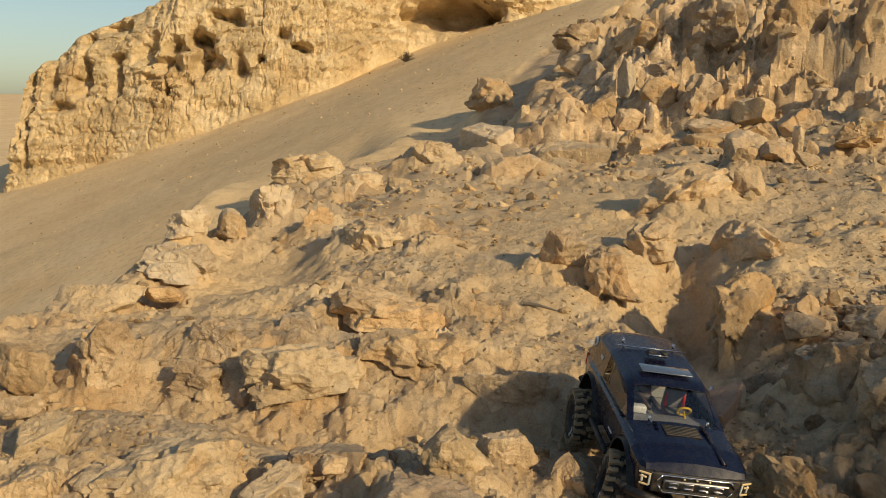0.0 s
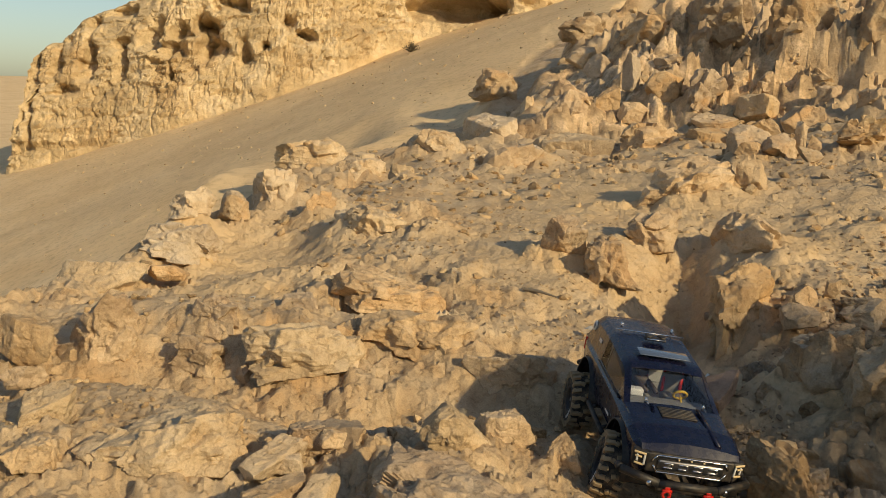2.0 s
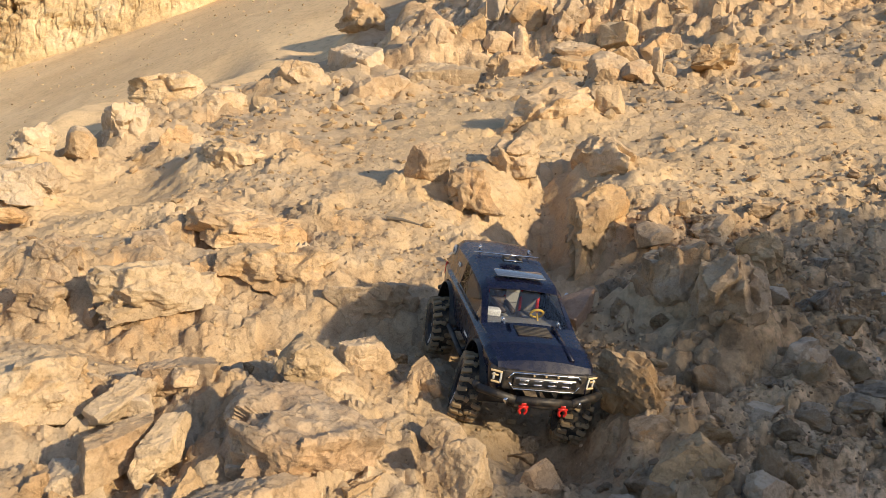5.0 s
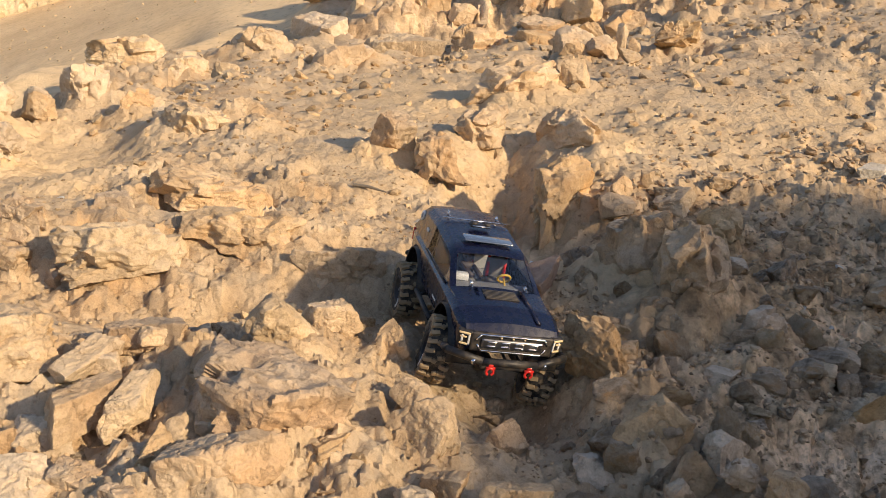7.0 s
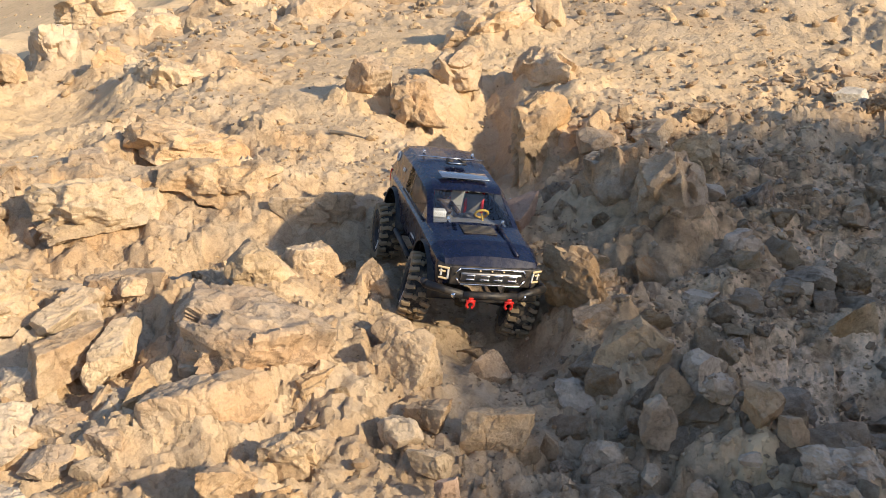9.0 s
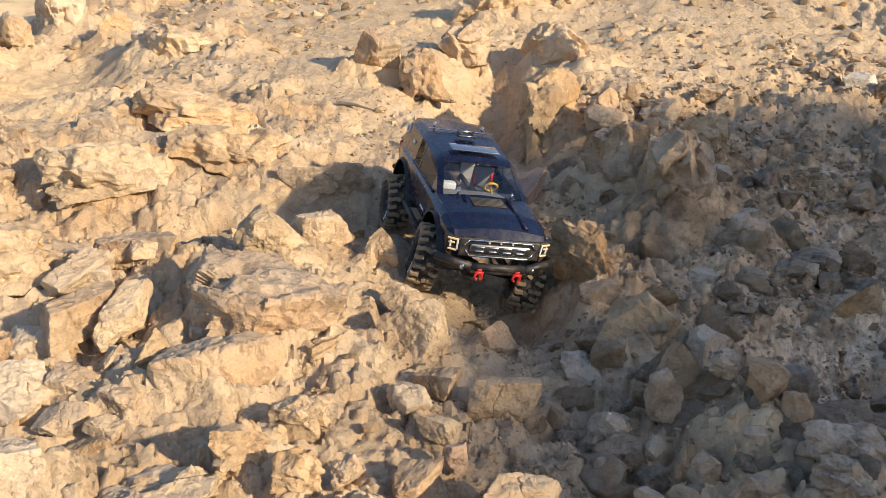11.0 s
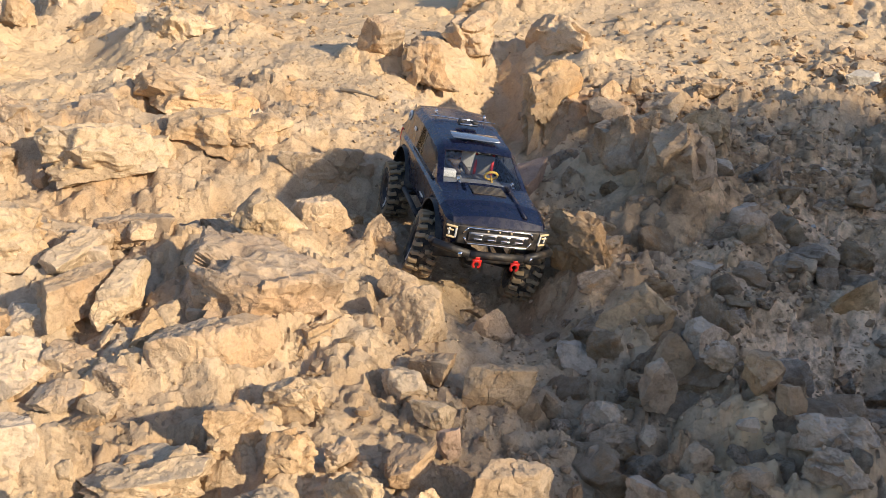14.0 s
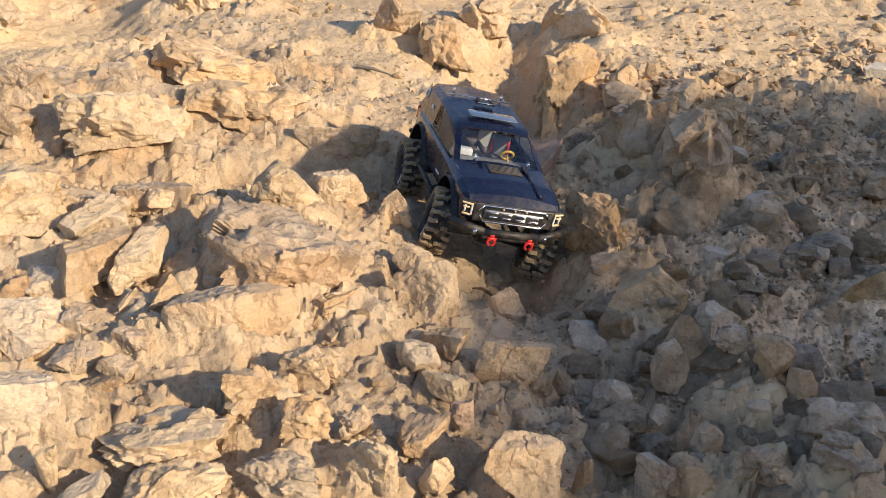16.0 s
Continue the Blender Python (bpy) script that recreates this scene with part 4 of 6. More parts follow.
def cube_ball(n):
    """A ball of six square patches, n cells along each edge."""
    t = np.tan(np.linspace(-1, 1, n + 1) * math.pi / 4)
    a, b = np.meshgrid(t, t, indexing="ij")
    one = np.ones_like(a)
    verts, faces = [], []
    for k, side in enumerate(((one, a, b), (-one, b, a), (b, one, a), (a, -one, b), (a, b, one), (b, a, -one))):
        p = np.stack([c.ravel() for c in side], 1)
        verts.append(p / np.linalg.norm(p, axis=1)[:, None])
        faces.append(grid_faces(n + 1, n + 1)[:, ::-1] + k * (n + 1) ** 2)
    v, f = np.concatenate(verts), np.concatenate(faces)
    key = np.round(v * 1e6).astype(np.int64)
    _, first, inverse = np.unique(key, axis=0, return_index=True, return_inverse=True)
    v, f = v[first], inverse.ravel()[f]
    c = v[f]
    turned = (np.cross(c[:, 1] - c[:, 0], c[:, 2] - c[:, 0]) * c.mean(1)).sum(1) < 0
    f[turned] = f[turned][:, ::-1]
    return v, f


def rock_shape(seed, size, detail=30, facets=7, worn=0.022, craggy=0.4):
    """A jointed, weathered block in a box of that size: six rough faces, cut corners, chipped edges and grain."""
    rng = np.random.RandomState(seed)
    if detail not in BALLS:
        BALLS[detail] = cube_ball(detail)
    d, f = BALLS[detail]
    box_n = np.array([(1, 0, 0), (-1, 0, 0), (0, 1, 0), (0, -1, 0), (0, 0, 1), (0, 0, -1)]) + rng.normal(scale=0.3, size=(6, 3))
    cut_n = rng.normal(size=(facets, 3))
    n = np.concatenate([box_n, cut_n])
    n /= np.linalg.norm(n, axis=1)[:, None]
    off = np.concatenate([rng.uniform(0.62, 0.9, 6), rng.uniform(0.7, 1.05, facets)])
    # wavy faces: each plane is bent a little, so that no edge is ruled
    wave = np.stack([fbm(1.7 * d[:, 0] + 9 * k, 1.7 * d[:, 1], 1.7 * d[:, 2], 3, seed % 1000 + 11 * k) for k in range(4)], 1)
    dots = d @ n.T
    r = np.where(dots > 0.05, off / np.maximum(dots, 0.05), 6.0)
    r = r * (1 + 0.09 * wave[:, np.arange(len(n)) % 4])
    k = 1.0 / worn
    low = np.minimum(r, 2.2)
    m = low.min(1)
    r = m - np.log(np.exp(-k * (low - m[:, None])).sum(1)) / k
    p = d * r[:, None]
    p = (p - (p.max(0) + p.min(0)) / 2) / (p.max(0) - p.min(0))
    p = p * np.array(size)
    s = float(np.mean(size))
    q = p / s + seed % 97
    lump = fbm(2.2 * q[:, 0], 2.2 * q[:, 1], 2.2 * q[:, 2], 3, seed % 1000)
    chip = fbm(7 * q[:, 0], 7 * q[:, 1], 7 * q[:, 2], 4, seed % 1000 + 1, 0.6)
    bed = fbm(1.3 * q[:, 0], 1.3 * q[:, 1], 8.0 * q[:, 2], 3, seed % 1000 + 2)
    split = 1 - np.abs(fbm(2.1 * q[:, 0], 2.1 * q[:, 1], 1.2 * q[:, 2], 3, seed % 1000 + 3)) * 2
    crag = np.abs(fbm(9 * q[:, 0], 9 * q[:, 1], 11 * q[:, 2], 3, seed % 1000 + 4, 0.6))
    amount = craggy * s * (0.07 * lump + 0.06 * np.round(3.5 * chip) / 3.5 + 0.03 * chip + 0.04 * bed - 0.05 * crag - 0.5 * np.clip(split - 0.86, 0, 1))
    return p + d * amount[:, None], f


def outcrop_shape(seed, size, detail=30, craggy=0.5):
    """Bedrock broken by joints: one skin over a core and the leaning blocks grown into its sides and top, some proud and some sunk."""
    rng = np.random.RandomState(seed + 5)
    size = np.array(size)
    if detail not in BALLS:
        BALLS[detail] = cube_ball(detail)
    d, f = BALLS[detail]
    warp = np.stack([fbm(3.1 * d[:, 0] + 5 * k, 3.1 * d[:, 1], 3.1 * d[:, 2], 3, seed % 1000 + 40 + k) for k in range(3)], 1)
    ray = d + 0.08 * warp
    pieces = [(np.zeros(3), np.array((0.40, 0.40, 0.43)), np.eye(3), 8)]
    lean = rng.uniform(-0.4, 0.4, 2)
    for k in range(9):
        a = 2 * math.pi * (k + rng.uniform(-0.4, 0.4)) / 9
        up = rng.uniform(-0.4, 0.34)
        reach = 0.31 * math.sqrt(1 - (1.3 * max(up, 0)) ** 2)
        turn = Euler((lean[0] + rng.uniform(-0.3, 0.3), lean[1] + rng.uniform(-0.3, 0.3), rng.uniform(-0.8, 0.8))).to_matrix()
        pieces.append((np.array((reach * math.cos(a), reach * math.sin(a), up)), rng.uniform((0.12, 0.12, 0.14), (0.29, 0.29, 0.33)), np.array(turn), 5))
    r = np.zeros(len(d))
    for centre, half, turn, cuts in pieces:
        n = np.concatenate([np.array([(1, 0, 0), (-1, 0, 0), (0, 1, 0), (0, -1, 0), (0, 0, 1), (0, 0, -1)]) + rng.normal(scale=0.32, size=(6, 3)), rng.normal(size=(cuts, 3))])
        n /= np.linalg.norm(n, axis=1)[:, None]
        off = np.concatenate([rng.uniform(0.75, 1.0, 6), rng.uniform(0.8, 1.1, cuts)])
        n = (n / half) @ turn.T
        rate, room = ray @ n.T, off + n @ centre
        t = room / np.where(np.abs(rate) < 1e-6, 1e-6, rate)
        leave = np.where(rate > 0, t, 9.0).min(1)
        enter = np.where(rate < 0, t, -9.0).max(1)
        r = np.maximum(r, np.where(leave > np.maximum(enter, 0), leave, 0))
        if cuts == 8:
            core = r
    p = d * np.minimum(r, 1.27 * core)[:, None]
    p = (p - (p.max(0) + p.min(0)) / 2) / (p.max(0) - p.min(0)) * size
    s = float(np.mean(size)) * min(1.0, 1.5 * size[2] / float(np.mean(size)))
    q = p / float(np.mean(size)) + seed % 97
    lump = fbm(2.2 * q[:, 0], 2.2 * q[:, 1], 2.6 * q[:, 2], 3, seed % 1000)
    chip = fbm(6 * q[:, 0], 6 * q[:, 1], 7 * q[:, 2], 4, seed % 1000 + 1, 0.6)
    crag = np.abs(fbm(11 * q[:, 0], 11 * q[:, 1], 13 * q[:, 2], 3, seed % 1000 + 4, 0.6))
    pit = fbm(4.5 * q[:, 0], 4.5 * q[:, 1], 5.5 * q[:, 2], 2, seed % 1000 + 6)
    amount = craggy * s * (0.11 * lump + 0.04 * np.round(3 * chip) / 3 + 0.024 * chip - 0.035 * crag - 0.3 * np.clip(pit - 0.25, 0, 1))
    # upright sides below, as bedrock that goes on into the ground
    low = np.clip(-2 * p[:, 2] / size[2], 0, 1)
    wide = 1 / np.sqrt(1 - 0.72 * low ** 2)
    return p * np.stack([wide, wide, np.ones_like(wide)], 1) + d * amount[:, None], f


STONE_KINDS = {"tan": (TAN, "weathered tan sandstone rock in the dusty ground"), "pale": (PALE, "pale buff sandstone rock with dusty broken faces"), "grey": (GREY, "grey-brown jagged rock in the shade"), "ochre": (OCHRE, "ochre-orange broken sandstone rock"), "white": (WHITE, "pale squared limestone block on the slope"), "pink": (PINK, "pinkish angular stone lying in the gully")}
OUTCROP_LABEL = {"tan": "jointed tan sandstone outcrop rising from the dusty slope", "pale": "pale jointed sandstone outcrop with dusty ledges", "grey": "grey-brown jointed outcrop along the gully", "ochre": "ochre-brown jointed outcrop along the gully"}
for bx, by, bz, size, turn, tilt, seed, kind, label, shape in BOULDERS:
    outcrop = shape.pop("outcrop", False)
    p, f = outcrop_shape(seed, size, **shape) if outcrop else rock_shape(seed, size, **shape)
    me = mesh_from("rock", p, f, STONE_KINDS[kind][0])
    me.set_sharp_from_angle(angle=radians(26))
    ob = new("rock", me)
    ob.matrix_world = pose(bx, by, bz, tilt[0], tilt[1], turn)
    tagged(ob, label or (OUTCROP_LABEL[kind] if outcrop else STONE_KINDS[kind][1]), "rock")


# ---- loose stones ----
KINDS = [(TAN, "weathered tan sandstone stone on the dusty slope"), (PALE, "pale buff broken stone on the dusty slope"), (GREY, "grey-brown broken stone on the slope"), (OCHRE, "small ochre broken stone on the slope")]
STONES = []
for k in range(14):
    p, f = rock_shape(400 + 13 * k, (1.0, random.uniform(0.6, 0.95), random.uniform(0.45, 0.8)), 3, 6, 0.03, 0.5)
    STONES.append({mat.name: mesh_from("stone", p, f, mat, smooth=False) for mat, _ in KINDS})


def clear_of_truck(x, y):
    c, s = math.cos(radians(-12.3)), math.sin(radians(-12.3))
    u, v = c * (x - 0.385) + s * (y - 1.76), c * (y - 1.76) - s * (x - 0.385)
    return abs(u) > 0.16 or abs(v) > 0.3


rng = np.random.RandomState(77)
made = 0
while made < 290:
    a, r = rng.uniform(radians(-38), radians(40)), math.exp(rng.uniform(math.log(0.62), math.log(8.5)))
    x, y = 0.25 + r * math.sin(a), 0.15 + r * math.cos(a)
    size = r * math.exp(rng.uniform(math.log(0.008), math.log(0.026 if r < 1.7 else 0.014)))
    grit = vnoise(np.array([2.2 * x]), np.array([2.2 * y]), None, 61)[0]
    keep = land(np.array([x]), np.array([y]))[1][0]
    if keep < 0.9 or grit < rng.uniform(-0.7, 0.2) + 0.8 * dustiness(np.array([x]), np.array([y]))[0] or not clear_of_truck(x, y):
        continue
    z = float(ground_height(np.array([x]), np.array([y]))[0])
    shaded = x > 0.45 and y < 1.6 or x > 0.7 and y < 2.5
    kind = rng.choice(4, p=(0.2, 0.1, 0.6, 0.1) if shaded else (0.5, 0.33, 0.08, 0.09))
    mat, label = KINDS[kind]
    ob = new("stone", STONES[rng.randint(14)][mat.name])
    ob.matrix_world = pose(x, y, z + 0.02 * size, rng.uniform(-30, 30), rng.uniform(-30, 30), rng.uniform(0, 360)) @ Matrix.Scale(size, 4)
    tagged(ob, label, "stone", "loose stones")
    made += 1


# broken blocks in the shaded gully
CHUNKS = []
for k in range(9):
    p, f = rock_shape(700 + 17 * k, (1.0, random.uniform(0.55, 0.9), random.uniform(0.5, 0.85)), 12, 6, 0.02, 0.7)
    CHUNKS.append({mat.name: mesh_from("stone", p, f, mat) for mat, _ in KINDS})
    for me in CHUNKS[-1].values():
        me.set_sharp_from_angle(angle=radians(26))
rng = np.random.RandomState(78)
made = 0
while made < 85:
    a, r = rng.uniform(radians(12), radians(38)), math.exp(rng.uniform(math.log(0.75), math.log(3.0)))
    x, y = 0.25 + r * math.sin(a), 0.15 + r * math.cos(a)
    size = r * math.exp(rng.uniform(math.log(0.022), math.log(0.055)))
    if not clear_of_truck(x, y) or x < 0.52 or y > 2.6:
        continue
    z = float(ground_height(np.array([x]), np.array([y]))[0])
    mat, label = KINDS[rng.choice(4, p=(0.3, 0.2, 0.35, 0.15))]
    ob = new("stone", CHUNKS[rng.randint(9)][mat.name])
    ob.matrix_world = pose(x, y, z + 0.05 * size, rng.uniform(-35, 35), rng.uniform(-35, 35), rng.uniform(0, 360)) @ Matrix.Scale(size, 4)
    tagged(ob, label, "stone", "loose stones")
    made += 1


# angular slabs that break out of the shaded bank, all tipped one way
SLABS = []
for k in range(8):
    p, f = rock_shape(1300 + 19 * k, (1.0, random.uniform(0.5, 0.75), random.uniform(0.32, 0.5)), 14, 6, 0.008, 0.6)
    SLABS.append({mat.name: mesh_from("flat_stone", p, f, mat) for mat, _ in KINDS})
    for me in SLABS[-1].values():
        me.set_sharp_from_angle(angle=radians(22))
rng = np.random.RandomState(83)
made = 0
while made < 52:
    x, y = rng.uniform(0.52, 1.25), rng.uniform(0.82, 1.75)
    if not clear_of_truck(x, y) or abs(math.degrees(math.atan2(x - 0.25, y - 0.15))) > 40:
        continue
    size = math.exp(rng.uniform(math.log(0.045), math.log(0.105)))
    z = float(ground_height(np.array([x]), np.array([y]))[0])
    mat, label = [(TAN, "angular tan stone breaking out of the shaded bank"), (GREY, "angular grey-brown slab breaking out of the shaded bank"), (OCHRE, "angular ochre slab breaking out of the shaded bank")][rng.choice(3, p=(0.35, 0.35, 0.3))]
    ob = new("flat_stone", SLABS[rng.randint(8)][mat.name])
    ob.matrix_world = pose(x, y, z + 0.04 * size, rng.uniform(15, 40), rng.uniform(-30, -8), rng.uniform(-60, 10)) @ Matrix.Scale(size, 4)
    tagged(ob, label, "stone", "slabs of the shaded bank")
    made += 1


def gravel(name, count, r0, r1, s0, s1, mat, label, seed, level=2, spread=1.0, a0=-40, a1=42, flat=0.6, sand=False):
    """Small stones past counting, in one mesh."""
    rng = np.random.RandomState(seed)
    d, f = BALLS[level]
    shapes = [rock_shape(900 + seed * 31 + k, (1, rng.uniform(0.6, 1), rng.uniform(0.35, 0.8) * flat / 0.6), level, 5, 0.04, 0.4)[0] for k in range(24)]
    a = rng.uniform(radians(a0), radians(a1), count * 3)
    r = np.exp(rng.uniform(math.log(r0), math.log(r1), count * 3))
    x, y = 0.25 + r * np.sin(a), 0.15 + r * np.cos(a)
    grit = vnoise(1.7 * x, 1.7 * y, None, 63 + seed) + 0.7 * vnoise(6 * x, 6 * y, None, 64 + seed)
    ok = (grit > rng.uniform(-0.9, 0.5, len(x)) + 0.9 * dustiness(x, y)) & ((land(x, y)[1] < 0.1) if sand else (land(x, y)[1] > 0.85))
    x, y, r = x[ok][:count], y[ok][:count], r[ok][:count]
    z = ground_height(x, y)
    size = np.exp(rng.uniform(math.log(s0), math.log(s1), len(x))) * r ** spread
    verts, faces = [], []
    for k in range(len(x)):
        t = Euler((rng.uniform(-0.6, 0.6), rng.uniform(-0.6, 0.6), rng.uniform(0, 6.28))).to_matrix()
        p = shapes[rng.randint(24)] @ np.array(t).T * size[k]
        verts.append(p + (x[k], y[k], z[k] + 0.06 * size[k]))
        faces.append(f + k * len(d))
    ob = new(name, mesh_from(name, np.concatenate(verts), np.concatenate(faces), mat, smooth=False))
    return tagged(ob, label, "gravel", kind="stuff")


def island_vary(mat):
    """Each stone of a joined mesh in a shade of its own."""
    nt = mat.node_tree
    bsdf = nt.nodes["Principled BSDF"]
    old = bsdf.inputs["Base Color"].links[0].from_socket
    geo = nt.nodes.new("ShaderNodeNewGeometry")
    c = ramp_node(nt, geo.outputs["Random Per Island"], [(0.0, (0.62, 0.58, 0.54)), (0.45, (0.95, 0.93, 0.9)), (0.8, (1.15, 1.08, 0.98)), (1.0, (1.3, 1.28, 1.25))]).outputs["Color"]
    nt.links.new(blend(nt, "MULTIPLY", 1.0, old, c), bsdf.inputs["Base Color"])
    return mat


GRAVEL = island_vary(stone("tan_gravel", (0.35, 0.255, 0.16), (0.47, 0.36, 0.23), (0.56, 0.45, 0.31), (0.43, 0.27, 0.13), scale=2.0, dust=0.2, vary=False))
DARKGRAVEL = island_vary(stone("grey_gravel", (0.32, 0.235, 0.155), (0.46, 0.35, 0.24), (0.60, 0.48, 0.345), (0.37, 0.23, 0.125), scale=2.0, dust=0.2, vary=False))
gravel("gravel", 2800, 0.6, 9.0, 0.0022, 0.0065, GRAVEL, "loose tan sandstone chips scattered over the slope", 1)
gravel("gravel", 1100, 0.7, 3.2, 0.004, 0.015, DARKGRAVEL, "loose grey-brown chips in the shaded gully", 2, a0=10, a1=42)
gravel("chips", 9000, 0.6, 6.0, 0.0016, 0.0052, GRAVEL, "fine stone chips over the dusty ground", 6, level=1)
gravel("rubble", 420, 1.5, 4.2, 0.005, 0.014, GRAVEL, "half-buried broken rubble of tan sandstone", 4, level=2, a0=-36, a1=36)
gravel("rubble", 900, 3.0, 11.0, 0.004, 0.016, GRAVEL, "broken tan rubble over the upper slope", 3, level=2, a0=-22, a1=40)
gravel("scree", 420, 9.0, 25.0, 0.0012, 0.004, GRAVEL, "scattered small stones on the sand slope", 5, a0=-34, a1=2, sand=True)
gravel("rubble", 240, 0.75, 3.2, 0.006, 0.018, DARKGRAVEL, "jagged grey-brown rubble in the shaded gully", 7, level=2, a0=9, a1=40)
gravel("chips", 5000, 0.7, 3.2, 0.0025, 0.008, DARKGRAVEL, "fine grey-brown chips in the shaded gully", 8, level=1, a0=9, a1=41)


# ---- the model truck ----
def plain(name, color, rough=0.5, metal=0.0, coat=0.0, grain=0.0, emit=0.0):
    m, nt, bsdf = material(name)
    bsdf.inputs["Base Color"].default_value = (*color, 1)
    bsdf.inputs["Roughness"].default_value, bsdf.inputs["Metallic"].default_value = rough, metal
    bsdf.inputs["Coat Weight"].default_value, bsdf.inputs["Coat Roughness"].default_value = coat, 0.04
    tc = nt.nodes.new("ShaderNodeTexCoord")
    n = node(nt, "ShaderNodeTexNoise", Scale=70.0, Detail=6.0, Roughness=0.65)
    nt.links.new(tc.outputs["Object"], n.inputs["Vector"])
    if grain:
        # dust and scuffs
        mask = ramp_node(nt, n.outputs["Fac"], [(0.46, (0, 0, 0)), (0.75, (grain, grain, grain))]).outputs["Color"]
        nt.links.new(blend(nt, "MIX", mask, (*color, 1), (0.36, 0.27, 0.17, 1)), bsdf.inputs["Base Color"])
    r = ramp_node(nt, n.outputs["Fac"], [(0.3, (0.85 * rough,) * 3), (0.75, (min(1.0, 1.25 * rough + 0.02),) * 3)])
    nt.links.new(r.outputs["Color"], bsdf.inputs["Roughness"])
    return m


NAVY = plain("navy_paint", (0.003, 0.0045, 0.021), 0.26, 0.0, 0.2, 0.03)
BLACK = plain("black_plastic", (0.014, 0.014, 0.016), 0.5, 0, 0, 0.22)
RUBBER = plain("dusty_black_rubber", (0.022, 0.021, 0.020), 0.82, 0, 0, 0.65)
LUG = plain("sand_coated_rubber", (0.30, 0.225, 0.135), 0.85, 0, 0, 0.6)
CHROME = plain("chrome", (0.75, 0.75, 0.76), 0.12, 1.0)
STEEL = plain("dull_steel", (0.22, 0.22, 0.23), 0.35, 1.0, 0, 0.2)
RED = plain("red_enamel", (0.62, 0.025, 0.018), 0.35, 0, 0.4)
WHITEP = plain("white_plastic", (0.72, 0.72, 0.70), 0.45)
AMBER = plain("pale_lamp", (0.80, 0.62, 0.36), 0.2, 0.0, 0.6)
YELLOW = plain("yellow_plastic", (0.75, 0.48, 0.05), 0.4)
GREYP = plain("grey_plastic", (0.22, 0.22, 0.22), 0.5, 0, 0, 0.2)
SKYPANEL = plain("blue_grey_panel", (0.10, 0.13, 0.19), 0.12, 0.1, 1.0)


def glass(name, tint):
    m, nt, bsdf = material(name)
    nt.nodes.remove(bsdf)
    clear = node(nt, "ShaderNodeBsdfTransparent", Color=(*tint, 1))
    gloss = node(nt, "ShaderNodeBsdfGlossy", Roughness=0.03)
    mix = node(nt, "ShaderNodeMixShader", Fac=0.07)
    nt.links.new(clear.outputs[0], mix.inputs[1])
    nt.links.new(gloss.outputs[0], mix.inputs[2])
    nt.links.new(mix.outputs[0], nt.nodes["Material Output"].inputs["Surface"])
    return m


GLASS = glass("clear_window", (0.95, 0.96, 0.97))
SMOKED = glass("smoked_window", (0.78, 0.82, 0.86))
SCALE = 0.935


def part(name, bm, mat, parent, label="", m=None, smooth=True):
    me = bpy.data.meshes.new(name)
    bmesh.ops.scale(bm, vec=(SCALE,) * 3, verts=bm.verts)
    bmesh.ops.recalc_face_normals(bm, faces=bm.faces)
    bm.to_mesh(me)
    bm.free()
    me.materials.append(mat)
    me.polygons.foreach_set("use_smooth", np.full(len(me.polygons), smooth))
    ob = new(name, me)
    ob.parent = parent
    if m is not None:
        m = m.copy()
        m.translation = m.translation * SCALE
        ob.matrix_local = m
    return tagged(ob, label) if label else ob


def box(bm, x, y, z, sx, sy, sz, bevel=0.0, m=None):
    got = bmesh.ops.create_cube(bm, size=1)["verts"]
    bmesh.ops.scale(bm, vec=(sx, sy, sz), verts=got)
    if bevel:
        edges = list({e for v in got for e in v.link_edges})
        got = list({v for f in bmesh.ops.bevel(bm, geom=edges, offset=bevel, segments=2, affect="EDGES", profile=0.6)["faces"] for v in f.verts} | {v for v in got if v.is_valid})
    if m is not None:
        bmesh.ops.transform(bm, matrix=m, verts=got)
    bmesh.ops.translate(bm, vec=(x, y, z), verts=got)
    return bm


def rod(bm, a, b, r, segments=10, r2=None):
    a, b = Vector(a), Vector(b)
    got = bmesh.ops.create_cone(bm, segments=segments, radius1=r, radius2=r if r2 is None else r2, depth=(b - a).length, cap_ends=True)["verts"]
    bmesh.ops.transform(bm, matrix=Matrix.Translation((a + b) / 2) @ (b - a).to_track_quat("Z", "Y").to_matrix().to_4x4(), verts=got)
    return bm


def ring(bm, center, axis, radius, r, segments=20, sides=8, start=0.0, sweep=2 * math.pi):
    q = Vector(axis).to_track_quat("Z", "Y").to_matrix()
    closed = sweep > 6.28
    n = segments if closed else segments + 1
    rows = []
    for i in range(n):
        a = start + sweep * i / segments
        c = Vector((math.cos(a), math.sin(a), 0))
        rows.append([bm.verts.new(Vector(center) + q @ (c * (radius + r * math.cos(2 * math.pi * k / sides)) + Vector((0, 0, r * math.sin(2 * math.pi * k / sides))))) for k in range(sides)])
    for i in range(n if closed else n - 1):
        for k in range(sides):
            bm.faces.new((rows[i][k], rows[(i + 1) % n][k], rows[(i + 1) % n][(k + 1) % sides], rows[i][(k + 1) % sides]))
    return bm


def lathe_x(bm, profile, segments=40):
    """Spin (x, radius) points about the x axis."""
    rows = [[bm.verts.new((x, r * math.cos(2 * math.pi * i / segments), r * math.sin(2 * math.pi * i / segments))) for i in range(segments)] for x, r in profile]
    for a, b in zip(rows, rows[1:]):
        for i in range(segments):
            j = (i + 1) % segments
            bm.faces.new((a[i], a[j], b[j], b[i]))
    return bm


